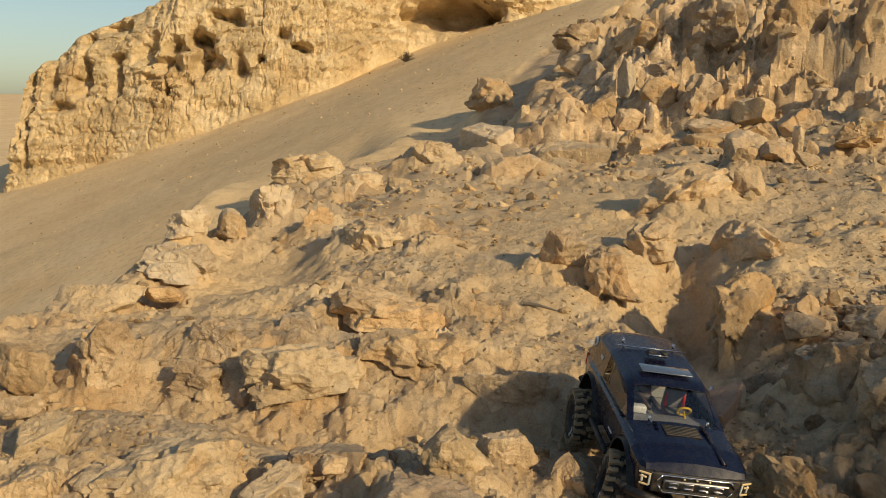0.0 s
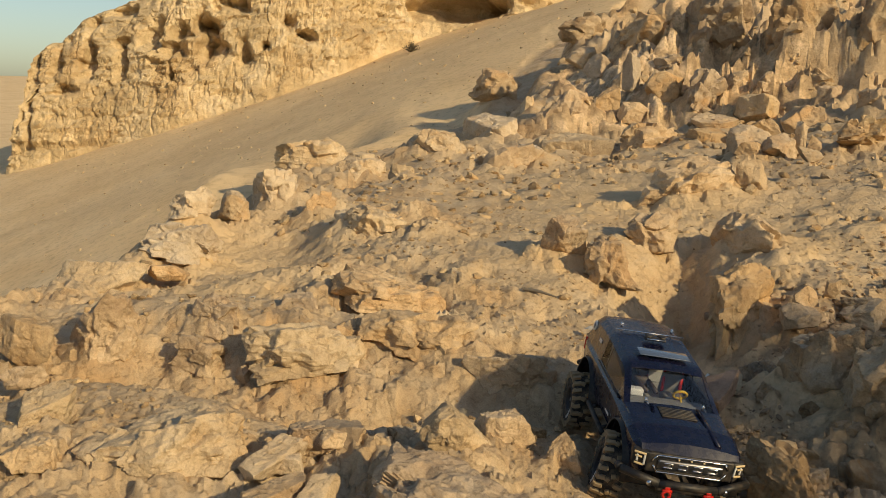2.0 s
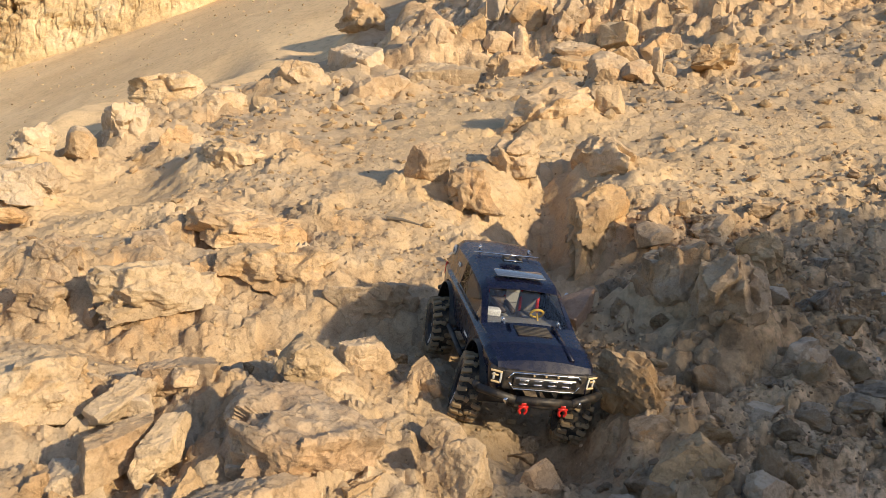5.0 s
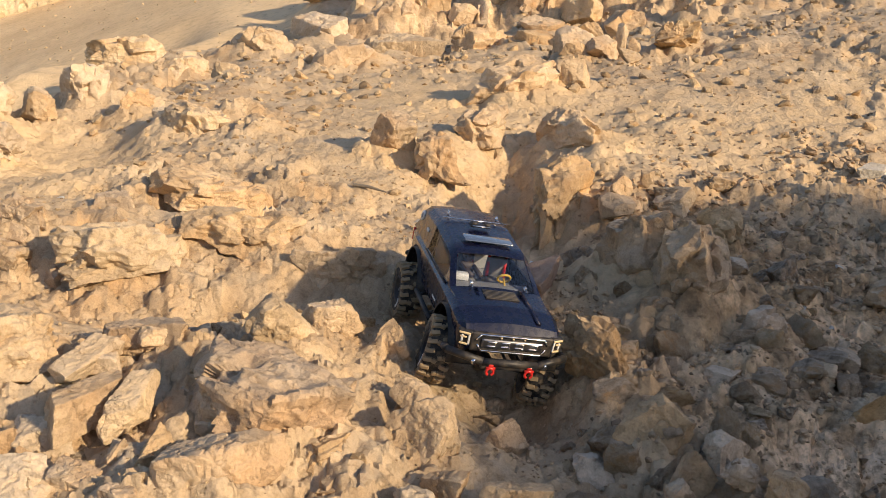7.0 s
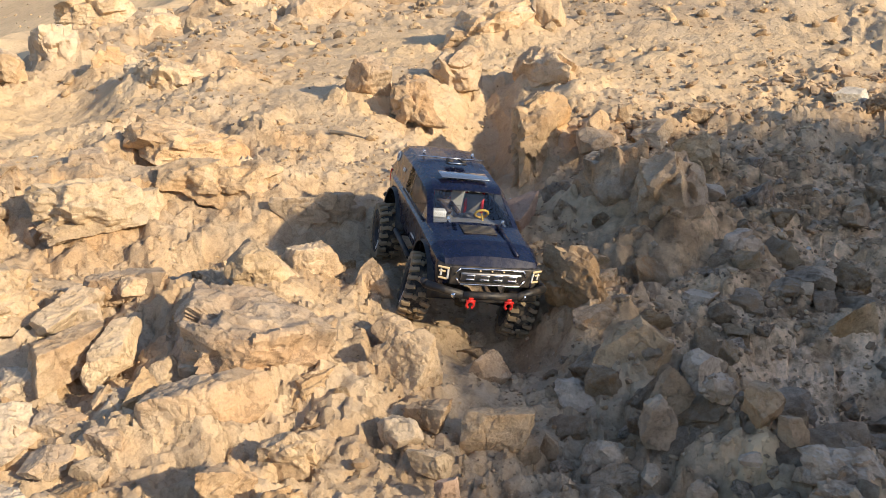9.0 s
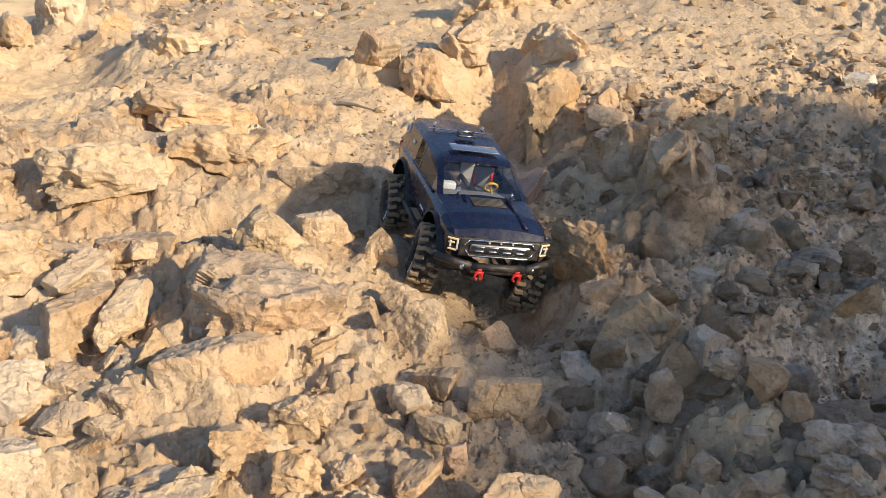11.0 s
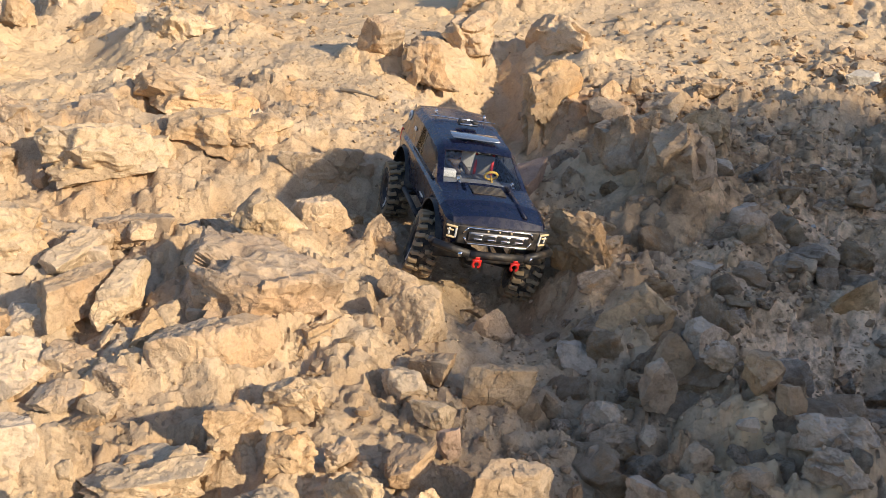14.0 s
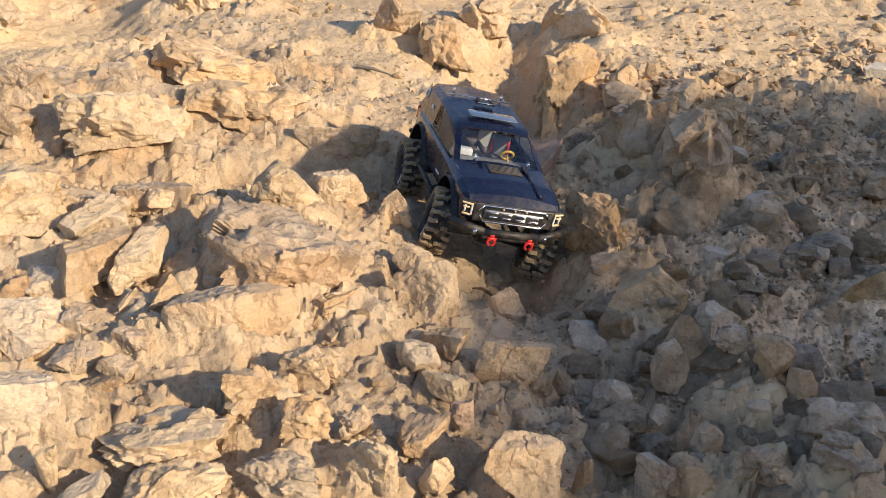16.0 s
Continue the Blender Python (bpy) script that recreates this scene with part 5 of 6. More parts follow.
def plate(bm, pts, thick):
    """A flat piece from its corners, given thickness along its normal."""
    vs = [bm.verts.new(p) for p in pts]
    f = bm.faces.new(vs)
    f.normal_update()
    n = f.normal.copy()
    got = bmesh.ops.extrude_face_region(bm, geom=[f])["geom"]
    bmesh.ops.translate(bm, vec=n * thick, verts=[g for g in got if isinstance(g, bmesh.types.BMVert)])
    return bm


truck = new("model_truck")
tagged(truck, "navy blue radio-controlled model pickup with knobbly dusty tyres on rocks", "model truck")
TRUCK_POSE = pose(0.393, 1.767, -0.0227, -4.0, -7.1, 189.6)
truck.matrix_world = TRUCK_POSE

# shell: sections along the length, x to the right, y ahead
YS = sorted(set([0.268, 0.262, 0.254, 0.24, 0.225, 0.2, 0.16, 0.135, 0.127, 0.122, 0.1, 0.075, 0.058, 0.052, 0.034, 0.01, 0.0, -0.03, -0.05, -0.054, -0.09, -0.096, -0.104, -0.108, -0.14, -0.2, -0.228, -0.245, -0.262, -0.27] + [a + 0.078 * math.cos(math.pi * k / 12) for a in (0.162, -0.162) for k in range(13)]), reverse=True)


def sill(y):
    z = float(np.interp(y, [-0.27, -0.25, 0.25, 0.268], [0.135, 0.112, 0.112, 0.13]))
    for a in (0.162, -0.162):
        d = abs(y - a) / 0.078
        if d < 1:
            z = max(z, 0.075 + 0.088 * math.sqrt(1 - d * d))
    return z


def section(y):
    hw = float(np.interp(y, [-0.27, -0.255, -0.2, 0.2, 0.24, 0.268], [0.086, 0.095, 0.1, 0.1, 0.096, 0.082]))
    belt = float(np.interp(y, [-0.27, -0.1, 0.08, 0.2, 0.254, 0.268], [0.182, 0.183, 0.181, 0.176, 0.166, 0.150]))
    top = float(np.interp(y, [-0.27, -0.262, -0.245, -0.225, -0.105, 0.034, 0.052, 0.122, 0.2, 0.254, 0.268], [0.196, 0.212, 0.238, 0.247, 0.250, 0.240, 0.232, 0.189, 0.183, 0.170, 0.151]))
    low = float(np.interp(y, [0.052, 0.122, 0.254], [0.093, 0.091, 0.086]))
    high = float(np.interp(y, [-0.262, -0.2, 0.034, 0.052, 0.122, 0.254, 0.268], [0.078, 0.081, 0.080, 0.079, 0.089, 0.076, 0.07]))
    s = sill(y)
    mid = max(s + 0.006, 0.148)
    cab = max(0.0, top - belt - 0.006)
    crown = 0.004 if y < 0.08 else 0.005
    return [(hw - 0.005, s), (hw, mid), (hw, belt - 0.006), (hw - 0.005, belt), (low, belt + 0.004), (high + 0.003, belt + 0.004 + 0.82 * cab), (high - 0.009, belt + 0.006 + cab), (0.038, belt + 0.006 + cab + 0.7 * crown), (0.0, belt + 0.006 + cab + crown)]


bm = bmesh.new()
rows = []
for y in YS:
    sec = section(y)
    rows.append([bm.verts.new((x, y, z)) for x, z in sec] + [bm.verts.new((-x, y, z)) for x, z in sec[-2::-1]])
n = len(rows[0])
for (ya, a), (yb, b) in zip(zip(YS, rows), zip(YS[1:], rows[1:])):
    yc = (ya + yb) / 2
    for k in range(n - 1):
        side = min(k, n - 2 - k)
        if side in (6, 7) and 0.0521 < yc < 0.1219:
            continue  # windscreen opening
        if side == 4 and (-0.05 < yc < 0.074 or -0.096 < yc < -0.054):
            continue  # side windows
        bm.faces.new((a[k], a[k + 1], b[k + 1], b[k]))
for r in (rows[0], rows[-1]):
    bm.faces.new(r)
body = part("body_shell", bm, NAVY, truck, "glossy navy blue painted body shell")
body.data.polygons.foreach_set("use_smooth", np.full(len(body.data.polygons), True))
mod = body.modifiers.new("wall", "SOLIDIFY")
mod.thickness, mod.offset = 0.0016, -1
mod = body.modifiers.new("edges", "BEVEL")
mod.width, mod.segments, mod.limit_method, mod.angle_limit = 0.0022, 2, "ANGLE", radians(28)
mod = body.modifiers.new("normals", "WEIGHTED_NORMAL")
mod.keep_sharp = False

# panes set in the openings
a, b = section(0.121), section(0.053)
bm = bmesh.new()
plate(bm, [(-a[6][0] - 0.003, 0.121, a[6][1] - 0.001), (a[6][0] + 0.003, 0.121, a[6][1] - 0.001), (b[6][0] + 0.002, 0.053, b[6][1] - 0.001), (-b[6][0] - 0.002, 0.053, b[6][1] - 0.001)], 0.001)
part("windscreen", bm, GLASS, truck, "clear windscreen", smooth=False)
for s in (1, -1):
    for y0, y1, nm in ((-0.05, 0.074, "front_side_window"), (-0.096, -0.054, "rear_side_window")):
        p0, p1 = section(y0), section(y1)
        bm = bmesh.new()
        plate(bm, [(s * (p0[4][0] - 0.001), y0, p0[4][1]), (s * (p1[4][0] - 0.001), y1, p1[4][1]), (s * (p1[5][0] - 0.001), y1, p1[5][1]), (s * (p0[5][0] - 0.001), y0, p0[5][1])], 0.0008)
        part(nm, bm, SMOKED, truck, "smoked side window", smooth=False)
    # belt trim and mirror line
    bm = bmesh.new()
    box(bm, s * 0.0955, -0.005, 0.1835, 0.004, 0.2, 0.003, 0.001)
    part("window_trim", bm, BLACK, truck)

# hood: raised dome, vent and creases
bm = bmesh.new()
for y in np.linspace(0.136, 0.172, 7):
    box(bm, 0, float(y), float(np.interp(y, [0.08, 0.2], [0.195, 0.190])) - 0.0008, 0.066, 0.0042, 0.0028, 0.0008)
part("hood_vent", bm, BLACK, truck, "black louvred hood vent")
for s in (1, -1):
    bm = bmesh.new()
    plate(bm, [(s * 0.048, 0.245, 0.1755), (s * 0.056, 0.245, 0.1745), (s * 0.047, 0.132, 0.193), (s * 0.040, 0.132, 0.194)], 0.004)
    part("hood_crease", bm, NAVY, truck)

# nose: grille with bars, lamps, bumper
bm = bmesh.new()
box(bm, 0, 0.266, 0.1435, 0.152, 0.010, 0.036, 0.003)
grille = part("grille", bm, BLACK, truck, "black grille with chrome bars")
bm = bmesh.new()
box(bm, 0, 0.2735, 0.1435, 0.114, 0.005, 0.0165, 0.003)
part("grille_panel", bm, STEEL, grille)
for k in range(4):
    bm = bmesh.new()
    x = -0.039 + 0.026 * k
    box(bm, x, 0.2765, 0.1475, 0.0165, 0.003, 0.0028, 0.001)
    box(bm, x, 0.2765, 0.1395, 0.0165, 0.003, 0.0028, 0.001)
    box(bm, x - 0.007, 0.2765, 0.1435, 0.0028, 0.003, 0.008, 0.001)
    part("badge_bar", bm, CHROME, grille, "chrome badge shape")
for z, w in ((0.1585, 0.118), (0.1285, 0.112)):
    bm = bmesh.new()
    box(bm, 0, 0.2725, z, w, 0.004, 0.0032, 0.0012)
    for s in (1, -1):
        rod(bm, (s * w / 2, 0.2725, z), (s * (w / 2 + 0.008), 0.2715, 0.1435 + 0.25 * (z - 0.1435)), 0.0018, 8)
    part("grille_bar", bm, CHROME, grille)
for k in range(3):
    bm = bmesh.new()
    rod(bm, (-0.022 + 0.022 * k, 0.271, 0.1555), (-0.022 + 0.022 * k, 0.2745, 0.1555), 0.0018, 10)
    part("marker_light", bm, AMBER, grille)
for s in (1, -1):
    bm = bmesh.new()
    box(bm, 0, 0, 0, 0.027, 0.012, 0.030, 0.003)
    lamp = part("headlight", bm, BLACK, truck, "black headlight with pale lamp strips", pose(s * 0.0845, 0.2585, 0.1465, -6, 0, -s * 24))
    for bx, bz, w, h in ((0, 0.0105, 0.021, 0.0035), (0, -0.0105, 0.016, 0.0035), (-0.0085 * s, 0.0, 0.0035, 0.02), (0.004 * s, 0.0, 0.0035, 0.013), (0.002 * s, 0.003, 0.012, 0.003)):
        bm = bmesh.new()
        box(bm, bx, 0.0065, bz, w, 0.003, h, 0.0008)
        part("lamp_strip", bm, AMBER if h < 0.01 else WHITEP, lamp)
bm = bmesh.new()
for a, b, r in (((-0.05, 0.283, 0.112), (0.05, 0.283, 0.112), 0.0075), ((0.05, 0.283, 0.112), (0.112, 0.252, 0.117), 0.0075), ((-0.05, 0.283, 0.112), (-0.112, 0.252, 0.117), 0.0075), ((0.112, 0.252, 0.117), (0.113, 0.238, 0.117), 0.0075), ((-0.112, 0.252, 0.117), (-0.113, 0.238, 0.117), 0.0075)):
    rod(bm, a, b, r, 12)
box(bm, 0, 0.281, 0.1065, 0.108, 0.012, 0.014, 0.003)
box(bm, 0, 0.262, 0.1, 0.07, 0.03, 0.008, 0.002)
bumper = part("front_bumper", bm, BLACK, truck, "black tubular front bumper")
for s in (1, -1):
    bm = bmesh.new()
    rod(bm, (s * 0.066, 0.276, 0.110), (s * 0.066, 0.2835, 0.110), 0.0055, 14)
    part("fog_lamp", bm, CHROME, bumper)
    bm = bmesh.new()
    ring(bm, (s * 0.036, 0.289, 0.0965), (0, 1, 0), 0.0065, 0.0026, 16, 8, -0.35 * math.pi, 1.7 * math.pi)
    rod(bm, (s * 0.036 - 0.0085, 0.289, 0.1035), (s * 0.036 + 0.0085, 0.289, 0.1035), 0.0024, 8)
    box(bm, s * 0.036, 0.2885, 0.108, 0.009, 0.004, 0.006, 0.001)
    part("tow_shackle", bm, RED, bumper, "red tow shackle")
bm = bmesh.new()
box(bm, 0, 0.284, 0.1065, 0.04, 0.004, 0.005, 0.001)
part("winch_slot", bm, GREYP, bumper)

# roof: panel, pins, rack, chrome strip, topper joint
bm = bmesh.new()
box(bm, 0, 0.006, 0.2525, 0.1, 0.036, 0.0022, 0.001, pose(0, 0, 0, -3.5))
part("sunroof", bm, SKYPANEL, truck, "glossy blue-grey sunroof panel")
bm = bmesh.new()
rod(bm, (-0.072, -0.106, 0.2575), (0.072, -0.106, 0.2575), 0.0015, 8)
part("roof_strip", bm, CHROME, truck)
bm = bmesh.new()
for s in (1, -1):
    box(bm, s * 0.016, -0.066, 0.2615, 0.008, 0.018, 0.011, 0.002)
    rod(bm, (s * 0.016, -0.055, 0.264), (s * 0.004, -0.066, 0.266), 0.002, 6)
box(bm, 0, -0.066, 0.2585, 0.044, 0.02, 0.003, 0.001)
rack = part("roof_bracket", bm, BLACK, truck, "black roof bracket")
bm = bmesh.new()
rod(bm, (-0.019, -0.0545, 0.2605), (0.019, -0.0545, 0.2605), 0.0018, 8)
part("chrome_rod", bm, CHROME, rack)
for x, y, z in ((0.054, -0.135, 0.2555), (-0.054, -0.135, 0.2555), (0.054, 0.129, 0.1955), (-0.054, 0.129, 0.1955)):
    bm = bmesh.new()
    rod(bm, (0, 0, -0.002), (0, 0, 0.009), 0.0022, 8)
    ring(bm, (0, 0.003, 0.006), (1, 0.2, 0), 0.0042, 0.0009, 12, 6)
    rod(bm, (0, 0.006, 0.006), (0, 0.018, 0.003), 0.0009, 6)
    part("body_pin", bm, CHROME, truck, "silver body pin", pose(x, y, z))
# decals on the topper sides
for s in (1, -1):
    bm = bmesh.new()
    rod(bm, (s * 0.0855, -0.225, 0.222), (s * 0.0885, -0.225, 0.2225), 0.0115, 22)
    part("round_decal", bm, WHITEP, truck, "white round decal")
    bm = bmesh.new()
    rod(bm, (s * 0.086, -0.225, 0.222), (s * 0.0892, -0.225, 0.2226), 0.0065, 18)
    part("decal_centre", bm, GREYP, truck)
    for dy in (0.0, 0.011):
        bm = bmesh.new()
        box(bm, s * 0.0893, -0.138 - dy, 0.214, 0.0016, 0.007, 0.0075, 0.0004, pose(0, 0, 0, 0, -s * 12))
        part("square_decal", bm, WHITEP, truck)
    bm = bmesh.new()
    box(bm, s * 0.1006, 0.055, 0.135, 0.0014, 0.03, 0.004, 0.0004)
    part("door_lettering", bm, WHITEP, truck, "white lettering bar on the door")
    bm = bmesh.new()
    rod(bm, (s * 0.106, -0.075, 0.098), (s * 0.106, 0.075, 0.098), 0.0055, 10)
    rod(bm, (s * 0.09, -0.05, 0.104), (s * 0.106, -0.05, 0.098), 0.004, 8)
    rod(bm, (s * 0.09, 0.05, 0.104), (s * 0.106, 0.05, 0.098), 0.004, 8)
    part("rock_slider", bm, BLACK, truck, "black tubular rock slider")
    bm = bmesh.new()
    box(bm, s * 0.1003, -0.02, 0.166, 0.003, 0.014, 0.004, 0.001)
    part("door_handle", bm, BLACK, truck)
    for y in (0.162, -0.162):
        bm = bmesh.new()
        pts = [(y + 0.082 * math.cos(a), 0.077 + 0.09 * math.sin(a)) for a in np.linspace(0.03 * math.pi, 0.97 * math.pi, 17)]
        inner = [bm.verts.new((s * 0.05, p, q)) for p, q in pts]
        outer = [bm.verts.new((s * 0.106, y + 0.97 * (p - y), 0.077 + 0.97 * (q - 0.077))) for p, q in pts]
        lip = [bm.verts.new((s * 0.105, y + 0.93 * (p - y), 0.077 + 0.93 * (q - 0.077))) for p, q in pts]
        for k in range(16):
            bm.faces.new((inner[k], inner[k + 1], outer[k + 1], outer[k]))
            bm.faces.new((outer[k], outer[k + 1], lip[k + 1], lip[k]))
        flare = part("fender_flare", bm, BLACK, truck, "black fender flare")
        mod = flare.modifiers.new("wall", "SOLIDIFY")
        mod.thickness = 0.0015
# tail
bm = bmesh.new()
rod(bm, (-0.085, -0.283, 0.115), (0.085, -0.283, 0.115), 0.006, 10)
for s in (1, -1):
    rod(bm, (s * 0.035, -0.283, 0.115), (s * 0.035, -0.24, 0.105), 0.005, 8)
    rod(bm, (s * 0.085, -0.283, 0.115), (s * 0.1, -0.255, 0.12), 0.006, 8)
part("rear_bumper", bm, BLACK, truck)
for s in (1, -1):
    bm = bmesh.new()
    box(bm, s * 0.085, -0.268, 0.165, 0.016, 0.006, 0.03, 0.002)
    part("tail_lamp", bm, RED, truck)

# cabin
bm = bmesh.new()
box(bm, 0, 0.078, 0.174, 0.16, 0.05, 0.012, 0.004)
box(bm, 0, -0.02, 0.150, 0.17, 0.22, 0.006, 0.002)
part("dashboard", bm, GREYP, truck)
# added pale panels, in place of daylight coming through the rear windows
bm = bmesh.new()
box(bm, 0, -0.1, 0.198, 0.15, 0.003, 0.085, 0.001)
box(bm, 0, -0.03, 0.1535, 0.155, 0.14, 0.002, 0.0005)
part("cabin_liner", bm, plain("pale_backdrop", (0.55, 0.52, 0.48), 0.7), truck, "pale panels standing in for light through the cabin")
for s in (1, -1):
    bm = bmesh.new()
    box(bm, s * 0.036, 0.01, 0.163, 0.044, 0.045, 0.018, 0.006)
    box(bm, s * 0.036, -0.018, 0.188, 0.044, 0.012, 0.05, 0.005, pose(0, 0, 0, -12))
    box(bm, s * 0.036, -0.024, 0.219, 0.022, 0.008, 0.016, 0.003)
    seat = part("bucket_seat", bm, GREYP, truck, "grey bucket seat with red piping")
    for k in (1, -1):
        bm = bmesh.new()
        rod(bm, (s * 0.036 + k * 0.018, -0.008, 0.170), (s * 0.036 + k * 0.018, -0.014, 0.214), 0.0035, 6)
        part("piping", bm, RED, seat)
bm = bmesh.new()
ring(bm, (-0.036, 0.05, 0.189), (0, -0.8, 0.6), 0.013, 0.0026, 18, 6)
rod(bm, (-0.036, 0.05, 0.189), (-0.036, 0.07, 0.175), 0.002, 6)
part("steering_wheel", bm, YELLOW, truck, "yellow steering wheel")
bm = bmesh.new()
box(bm, 0.036, 0.012, 0.188, 0.034, 0.022, 0.036, 0.009)
rod(bm, (0.05, 0.02, 0.198), (0.03, 0.052, 0.188), 0.005, 8)
rod(bm, (0.022, 0.02, 0.198), (0.012, 0.052, 0.188), 0.005, 8)
got = bmesh.ops.create_uvsphere(bm, u_segments=14, v_segments=10, radius=0.0125)["verts"]
bmesh.ops.translate(bm, vec=(0.036, 0.014, 0.217), verts=got)
part("driver_doll", bm, plain("dark_doll_plastic", (0.05, 0.035, 0.03), 0.5), truck, "small plain dark plastic doll")
bm = bmesh.new()
box(bm, 0.055, 0.055, 0.187, 0.03, 0.02, 0.014, 0.003)
part("cabin_box", bm, WHITEP, truck, "white box behind the windscreen")
bm = bmesh.new()
box(bm, 0.06, 0.0, 0.218, 0.008, 0.006, 0.026, 0.002, pose(0, 0, 0, 0, 20))
part("cabin_strap", bm, RED, truck)

# chassis, axles, links and dampers
bm = bmesh.new()
for s in (1, -1):
    box(bm, s * 0.032, 0, 0.094, 0.006, 0.5, 0.016, 0.001)
box(bm, 0, 0.0, 0.089, 0.07, 0.11, 0.006, 0.002)
box(bm, 0, 0.03, 0.108, 0.05, 0.12, 0.022, 0.003)
part("chassis", bm, BLACK, truck)
LEAN_F, LEAN_R = -9.0, 0.0
AXLES = []
for y, lean, dz in ((0.162, LEAN_F, -0.006), (-0.162, LEAN_R, 0.0)):
    holder = pose(0, y, 0.0635 + dz, 0, lean, 0)
    bm = bmesh.new()
    rod(bm, (-0.085, 0, 0), (0.085, 0, 0), 0.0075, 12)
    box(bm, 0.012, 0, -0.001, 0.032, 0.034, 0.03, 0.007)
    rod(bm, (-0.07, 0.016 if y > 0 else -0.016, 0.004), (0.07, 0.016 if y > 0 else -0.016, 0.004), 0.003, 8)
    part("axle", bm, BLACK, truck, "", holder)
    AXLES.append(holder)
    for s in (1, -1):
        bm = bmesh.new()
        rod(bm, (s * 0.052, y, 0.07), (s * 0.044, y + (-0.012 if y > 0 else 0.012), 0.145), 0.006, 12)
        rod(bm, (s * 0.048, y - 0.006, 0.105), (s * 0.044, y + (-0.012 if y > 0 else 0.012), 0.145), 0.009, 12)
        damper = part("damper", bm, STEEL, truck)
        bm = bmesh.new()
        rod(bm, (s * 0.04, y, 0.055), (s * 0.035, 0.03 if y > 0 else -0.03, 0.088), 0.003, 8)
        part("link", bm, STEEL, truck)


# wheels
def wheel(parent_pose):
    w, R0 = 0.0245, 0.0635
    bm = bmesh.new()
    lathe_x(bm, [(-w * 0.86, 0.029), (-w * 0.98, 0.036), (-w, 0.045), (-w * 0.94, 0.053), (-w * 0.8, 0.0572), (-w * 0.4, 0.0584), (0, 0.0588), (w * 0.4, 0.0584), (w * 0.8, 0.0572), (w * 0.94, 0.053), (w, 0.045), (w * 0.98, 0.036), (w * 0.86, 0.029), (0, 0.027), (-w * 0.86, 0.029)], 44)
    tyre = part("tyre", bm, RUBBER, truck, "dusty black knobbly rubber tyre", parent_pose)
    bm = bmesh.new()
    count = 22
    for k in range(count):
        a = 360 * k / count
        for s in (1, -1):
            m = pose(0, 0, 0, a + (s > 0) * 180 / count, 0, 0)
            box(bm, 0, 0, 0, 0.0155, 0.0078, 0.0085, 0.0014, m @ pose(s * 0.0158, 0, 0.0592, 0, s * 9, s * 14))
            box(bm, 0, 0, 0, 0.0045, 0.0088, 0.0135, 0.001, m @ pose(s * 0.0236, 0, 0.0545, 0, 0, 0))
            if k % 2 == (s > 0):
                box(bm, 0, 0, 0, 0.0085, 0.0085, 0.0075, 0.0012, m @ pose(s * 0.0042, 0, 0.0602, 0, 0, -s * 20))
    part("tread", bm, LUG, tyre, "sand-coated tread blocks", smooth=False)
    return tyre


def rim(tyre, s):
    bm = bmesh.new()
    lathe_x(bm, [(s * 0.0215, 0.0295), (s * 0.0225, 0.031), (s * 0.0235, 0.0295), (s * 0.0205, 0.0265), (s * 0.010, 0.0225), (s * 0.008, 0.012), (s * 0.013, 0.011), (s * 0.0145, 0.009), (s * 0.0145, 0.0005)], 36)
    for k in range(6):
        m = pose(0, 0, 0, 60 * k)
        box(bm, 0, 0, 0, 0.006, 0.007, 0.018, 0.0012, m @ pose(s * 0.0125, 0, 0.0185, 0, -s * 16))
    r = part("rim", bm, BLACK, tyre, "black six-spoke rim")
    bm = bmesh.new()
    rod(bm, (s * 0.0145, 0, 0), (s * 0.019, 0, 0), 0.004, 6)
    part("wheel_nut", bm, STEEL, tyre)
    for k in range(5):
        bm = bmesh.new()
        box(bm, 0, 0, 0, 0.0008, 0.0042, 0.0062, 0, pose(0, 0, 0, 200 + 11 * k) @ pose(s * 0.0247, 0, 0.0385))
        part("sidewall_lettering", bm, WHITEP, tyre, "white lettering bar on the tyre wall")
    return r


for (holder, steer) in zip(AXLES, (-11, 0)):
    for s in (1, -1):
        t = wheel(holder @ pose(s * 0.106, 0, 0, random.uniform(0, 16), 0, steer))
        rim(t, s)


# ---- litter and odd things ----
def on_ground(x, y, up=0.0):
    return float(ground_height(np.array([x]), np.array([y]))[0]) + up


cup = new("paper_cup")
tagged(cup, "white paper cup lying on its side behind a stone", "cup")
cup.matrix_world = pose(0.60, 2.115, on_ground(0.60, 2.115, 0.014), 0, 80, 160)
SCALE = 0.6
bm = bmesh.new()
rows = [[bm.verts.new((r * math.cos(2 * math.pi * i / 28), r * math.sin(2 * math.pi * i / 28), z)) for i in range(28)] for r, z in ((0.018, 0.0), (0.0185, 0.002), (0.0235, 0.05), (0.0242, 0.052), (0.0228, 0.051), (0.0178, 0.003))]
for a, b in zip(rows, rows[1:]):
    for i in range(28):
        bm.faces.new((a[i], a[(i + 1) % 28], b[(i + 1) % 28], b[i]))
bm.faces.new(rows[0][::-1])
bm.faces.new(rows[-1])
part("cup_wall", bm, GREYP, cup, "grey paper wall")
bm = bmesh.new()
lathe = [[bm.verts.new((r * math.cos(2 * math.pi * i / 28), r * math.sin(2 * math.pi * i / 28), z)) for i in range(28)] for r, z in ((0.0252, 0.047), (0.0262, 0.05), (0.0258, 0.056), (0.02, 0.0575), (0.012, 0.0565))]
for a, b in zip(lathe, lathe[1:]):
    for i in range(28):
        bm.faces.new((a[i], a[(i + 1) % 28], b[(i + 1) % 28], b[i]))
bm.faces.new(lathe[-1])
part("cup_lid", bm, WHITEP, cup, "white plastic lid")

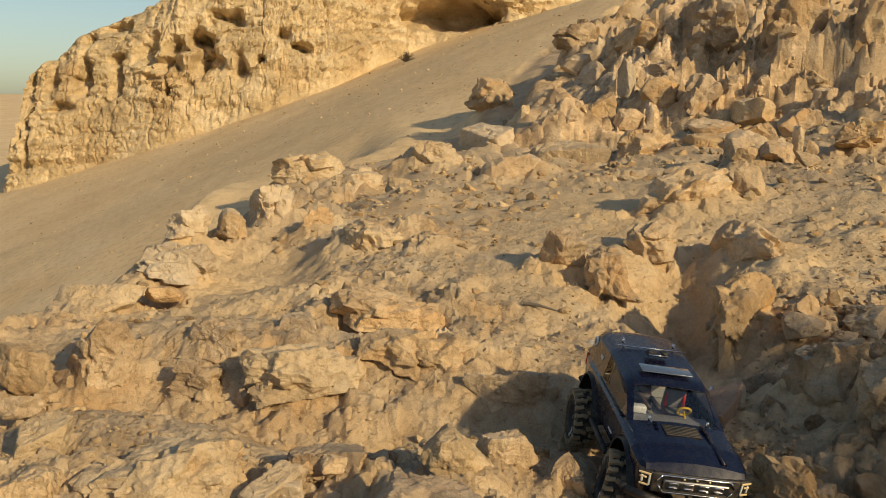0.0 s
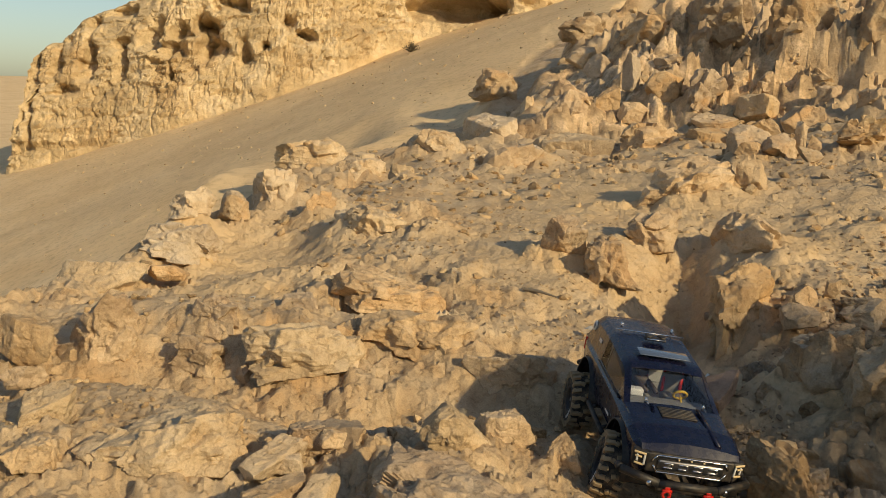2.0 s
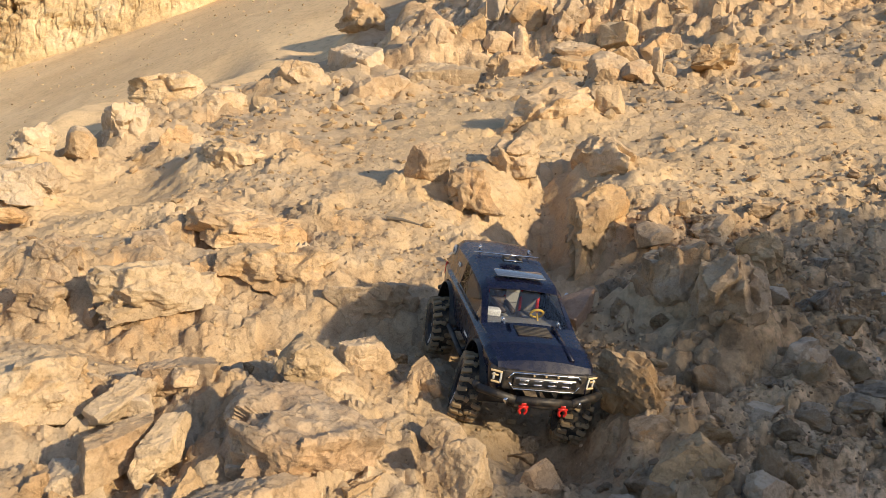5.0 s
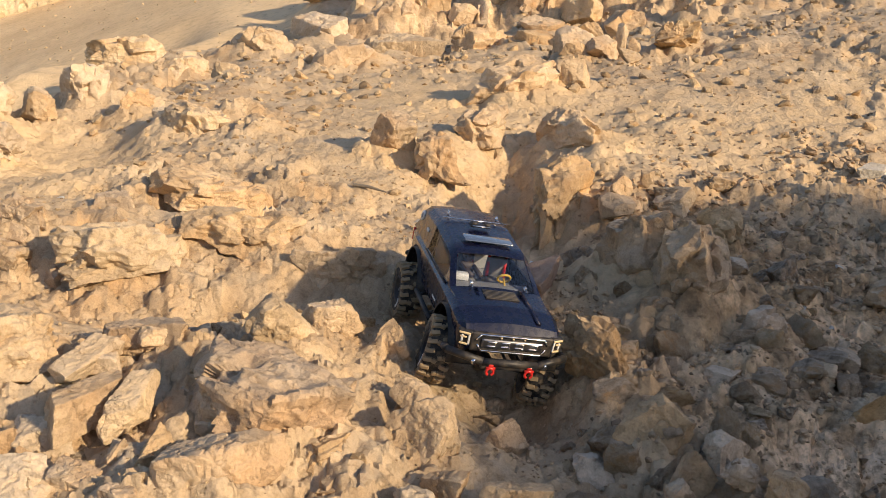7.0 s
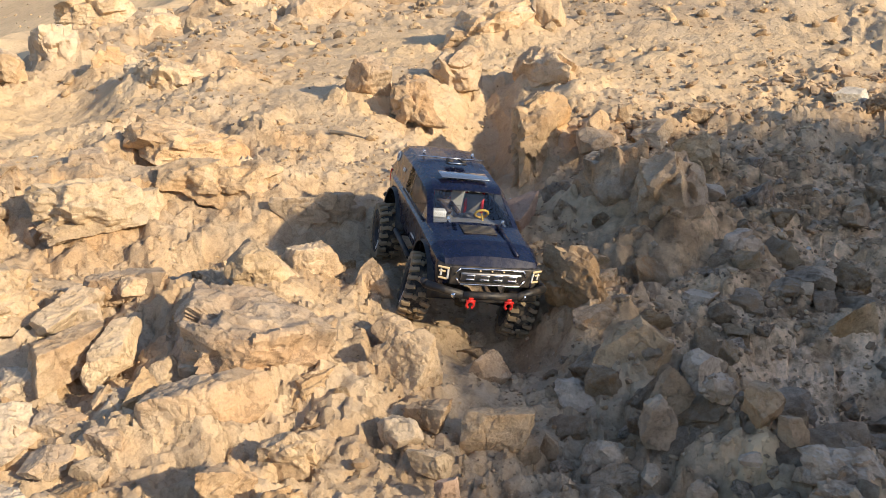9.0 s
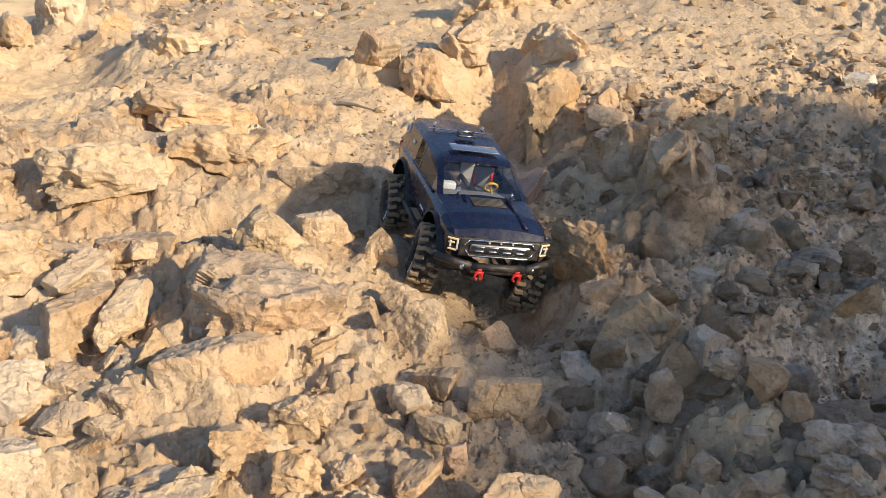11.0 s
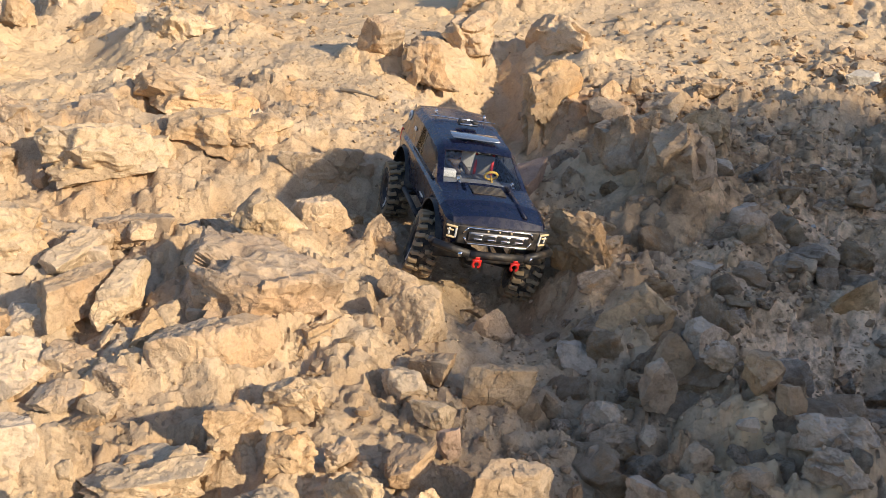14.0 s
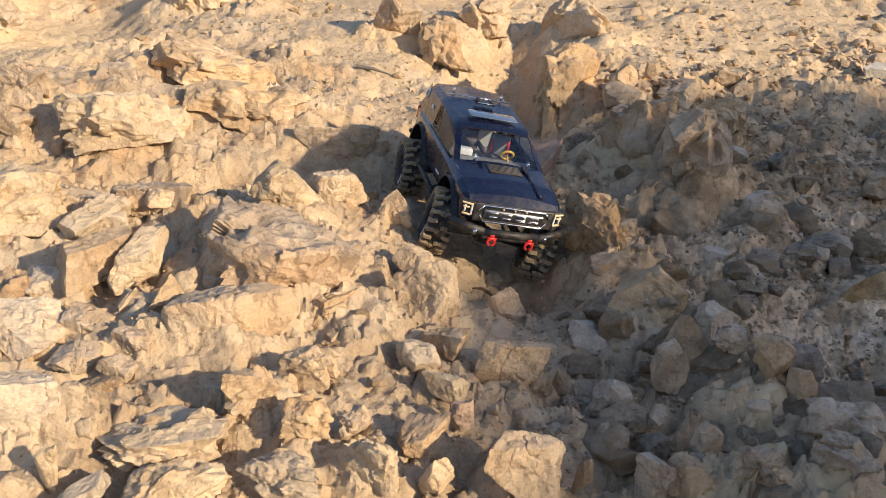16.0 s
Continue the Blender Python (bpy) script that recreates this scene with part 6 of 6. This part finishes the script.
SHELL = plain("bleached_white", (0.66, 0.64, 0.60), 0.6, 0, 0, 0.25)


def shard(x, y, long, wide, turn, tip, seed):
    """A thin curved flake, pointed at both ends."""
    bm = bmesh.new()
    rows = []
    for i in range(9):
        t = i / 8 * 2 - 1
        w = wide * (1 - abs(t) ** 1.7) + 0.0015
        rows.append([bm.verts.new((long * 0.5 * t + 0.004 * math.sin(seed + 3 * t), w * k * 0.5 + 0.12 * long * (1 - t * t), 0.006 * (1 - t * t) + 0.25 * w * (1 - abs(k)))) for k in (-1, 0, 1)])
    for a, b in zip(rows, rows[1:]):
        for k in range(2):
            bm.faces.new((a[k], a[k + 1], b[k + 1], b[k]))
    bmesh.ops.solidify(bm, geom=bm.faces[:], thickness=0.0014)
    me = bpy.data.meshes.new("shard")
    bmesh.ops.recalc_face_normals(bm, faces=bm.faces)
    bm.to_mesh(me)
    bm.free()
    me.materials.append(SHELL)
    ob = new("shard", me)
    ob.matrix_world = pose(x, y, on_ground(x, y, 0.006), tip, 8, turn)
    return tagged(ob, "thin bleached white shard on the gravel", "shard", "white shards")


shard(0.445, 2.235, 0.045, 0.02, 110, 30, 0)
shard(0.427, 1.818, 0.06, 0.024, 25, 14, 1)
shard(0.511, 1.83, 0.06, 0.016, -8, 6, 2)
shard(0.466, 2.51, 0.05, 0.018, 15, 10, 3)
shard(0.384, 2.395, 0.04, 0.016, 40, 12, 4)
shard(0.315, 2.31, 0.05, 0.02, -20, 8, 5)
shard(0.367, 2.29, 0.035, 0.02, 60, 20, 6)
shard(0.478, 2.32, 0.055, 0.016, -25, 10, 7)
shard(0.345, 2.265, 0.03, 0.015, 10, 4, 8)
shard(1.128, 1.765, 0.02, 0.01, 30, 5, 9)
shard(1.087, 1.805, 0.016, 0.009, 60, 5, 10)
shard(1.272, 2.045, 0.022, 0.012, 10, 8, 11)
shard(1.038, 2.45, 0.025, 0.018, 5, 10, 12)
shard(0.474, 2.56, 0.05, 0.02, 20, 12, 13)
shard(-0.595, 2.36, 0.018, 0.01, 0, 5, 14)
shard(1.916, 6.48, 0.06, 0.04, 20, 10, 15)

WOOD = plain("grey_wood", (0.20, 0.17, 0.13), 0.8, 0, 0, 0.5)
bm = bmesh.new()
rod(bm, (-0.05, 0, 0), (0.0, 0.003, 0.003), 0.0055, 7, 0.0045)
rod(bm, (0.0, 0.003, 0.003), (0.055, 0.0, 0.0), 0.0045, 7, 0.002)
me = bpy.data.meshes.new("wood_stick")
bm.to_mesh(me)
bm.free()
me.materials.append(WOOD)
stick = tagged(new("wood_stick", me), "short grey weathered stick on the stones", "stick")
stick.matrix_world = pose(0.173, 2.53, on_ground(0.173, 2.53, 0.012), 0, 4, -28)

# dry bush on the sand
bm = bmesh.new()
rng = np.random.RandomState(9)
for k in range(70):
    a, e = rng.uniform(0, 6.28), rng.uniform(0.25, 1.45)
    tip = Vector((math.cos(a) * math.cos(e), math.sin(a) * math.cos(e), math.sin(e))) * rng.uniform(0.14, 0.3)
    mid = tip * 0.55 + Vector(rng.normal(scale=0.02, size=3))
    rod(bm, (0, 0, -0.02), mid, 0.006, 4, 0.004)
    rod(bm, mid, tip, 0.004, 4, 0.0015)
    for j in range(5):
        q = mid.lerp(tip, rng.uniform(0, 1)) + Vector(rng.normal(scale=0.025, size=3))
        vs = [bm.verts.new(q + Vector(rng.normal(scale=0.016, size=3))) for _ in range(3)]
        bm.faces.new(vs)
me = bpy.data.meshes.new("dry_bush")
bm.to_mesh(me)
bm.free()
me.materials.append(plain("dry_twigs", (0.11, 0.085, 0.05), 0.9))
bush = tagged(new("dry_bush", me), "small dark dry bush on the sand slope", "bush")
bush.matrix_world = pose(-4.11, 23.8, on_ground(-4.11, 23.8, 0.0))

# a dried tuft between the stones of the gully
bm = bmesh.new()
rng = np.random.RandomState(21)
for k in range(16):
    a, e, long = rng.uniform(0, 6.28), rng.uniform(0.3, 1.3), rng.uniform(0.012, 0.026)
    tip = Vector((math.cos(a) * math.cos(e), math.sin(a) * math.cos(e), math.sin(e))) * long
    bend = tip * 0.55 + Vector((0, 0, 0.15 * long))
    rod(bm, (0, 0, -0.003), bend, 0.0011, 5, 0.0009)
    rod(bm, bend, tip, 0.0009, 5, 0.0003)
me = bpy.data.meshes.new("dry_tuft")
bm.to_mesh(me)
bm.free()
me.materials.append(plain("bleached_straw", (0.52, 0.45, 0.33), 0.8, 0, 0, 0.2))
tuft = tagged(new("dry_tuft", me), "small bleached dry tuft among the gully stones", "dry plant")
tuft.matrix_world = pose(0.472, 0.934, on_ground(0.472, 0.934, 0.004))
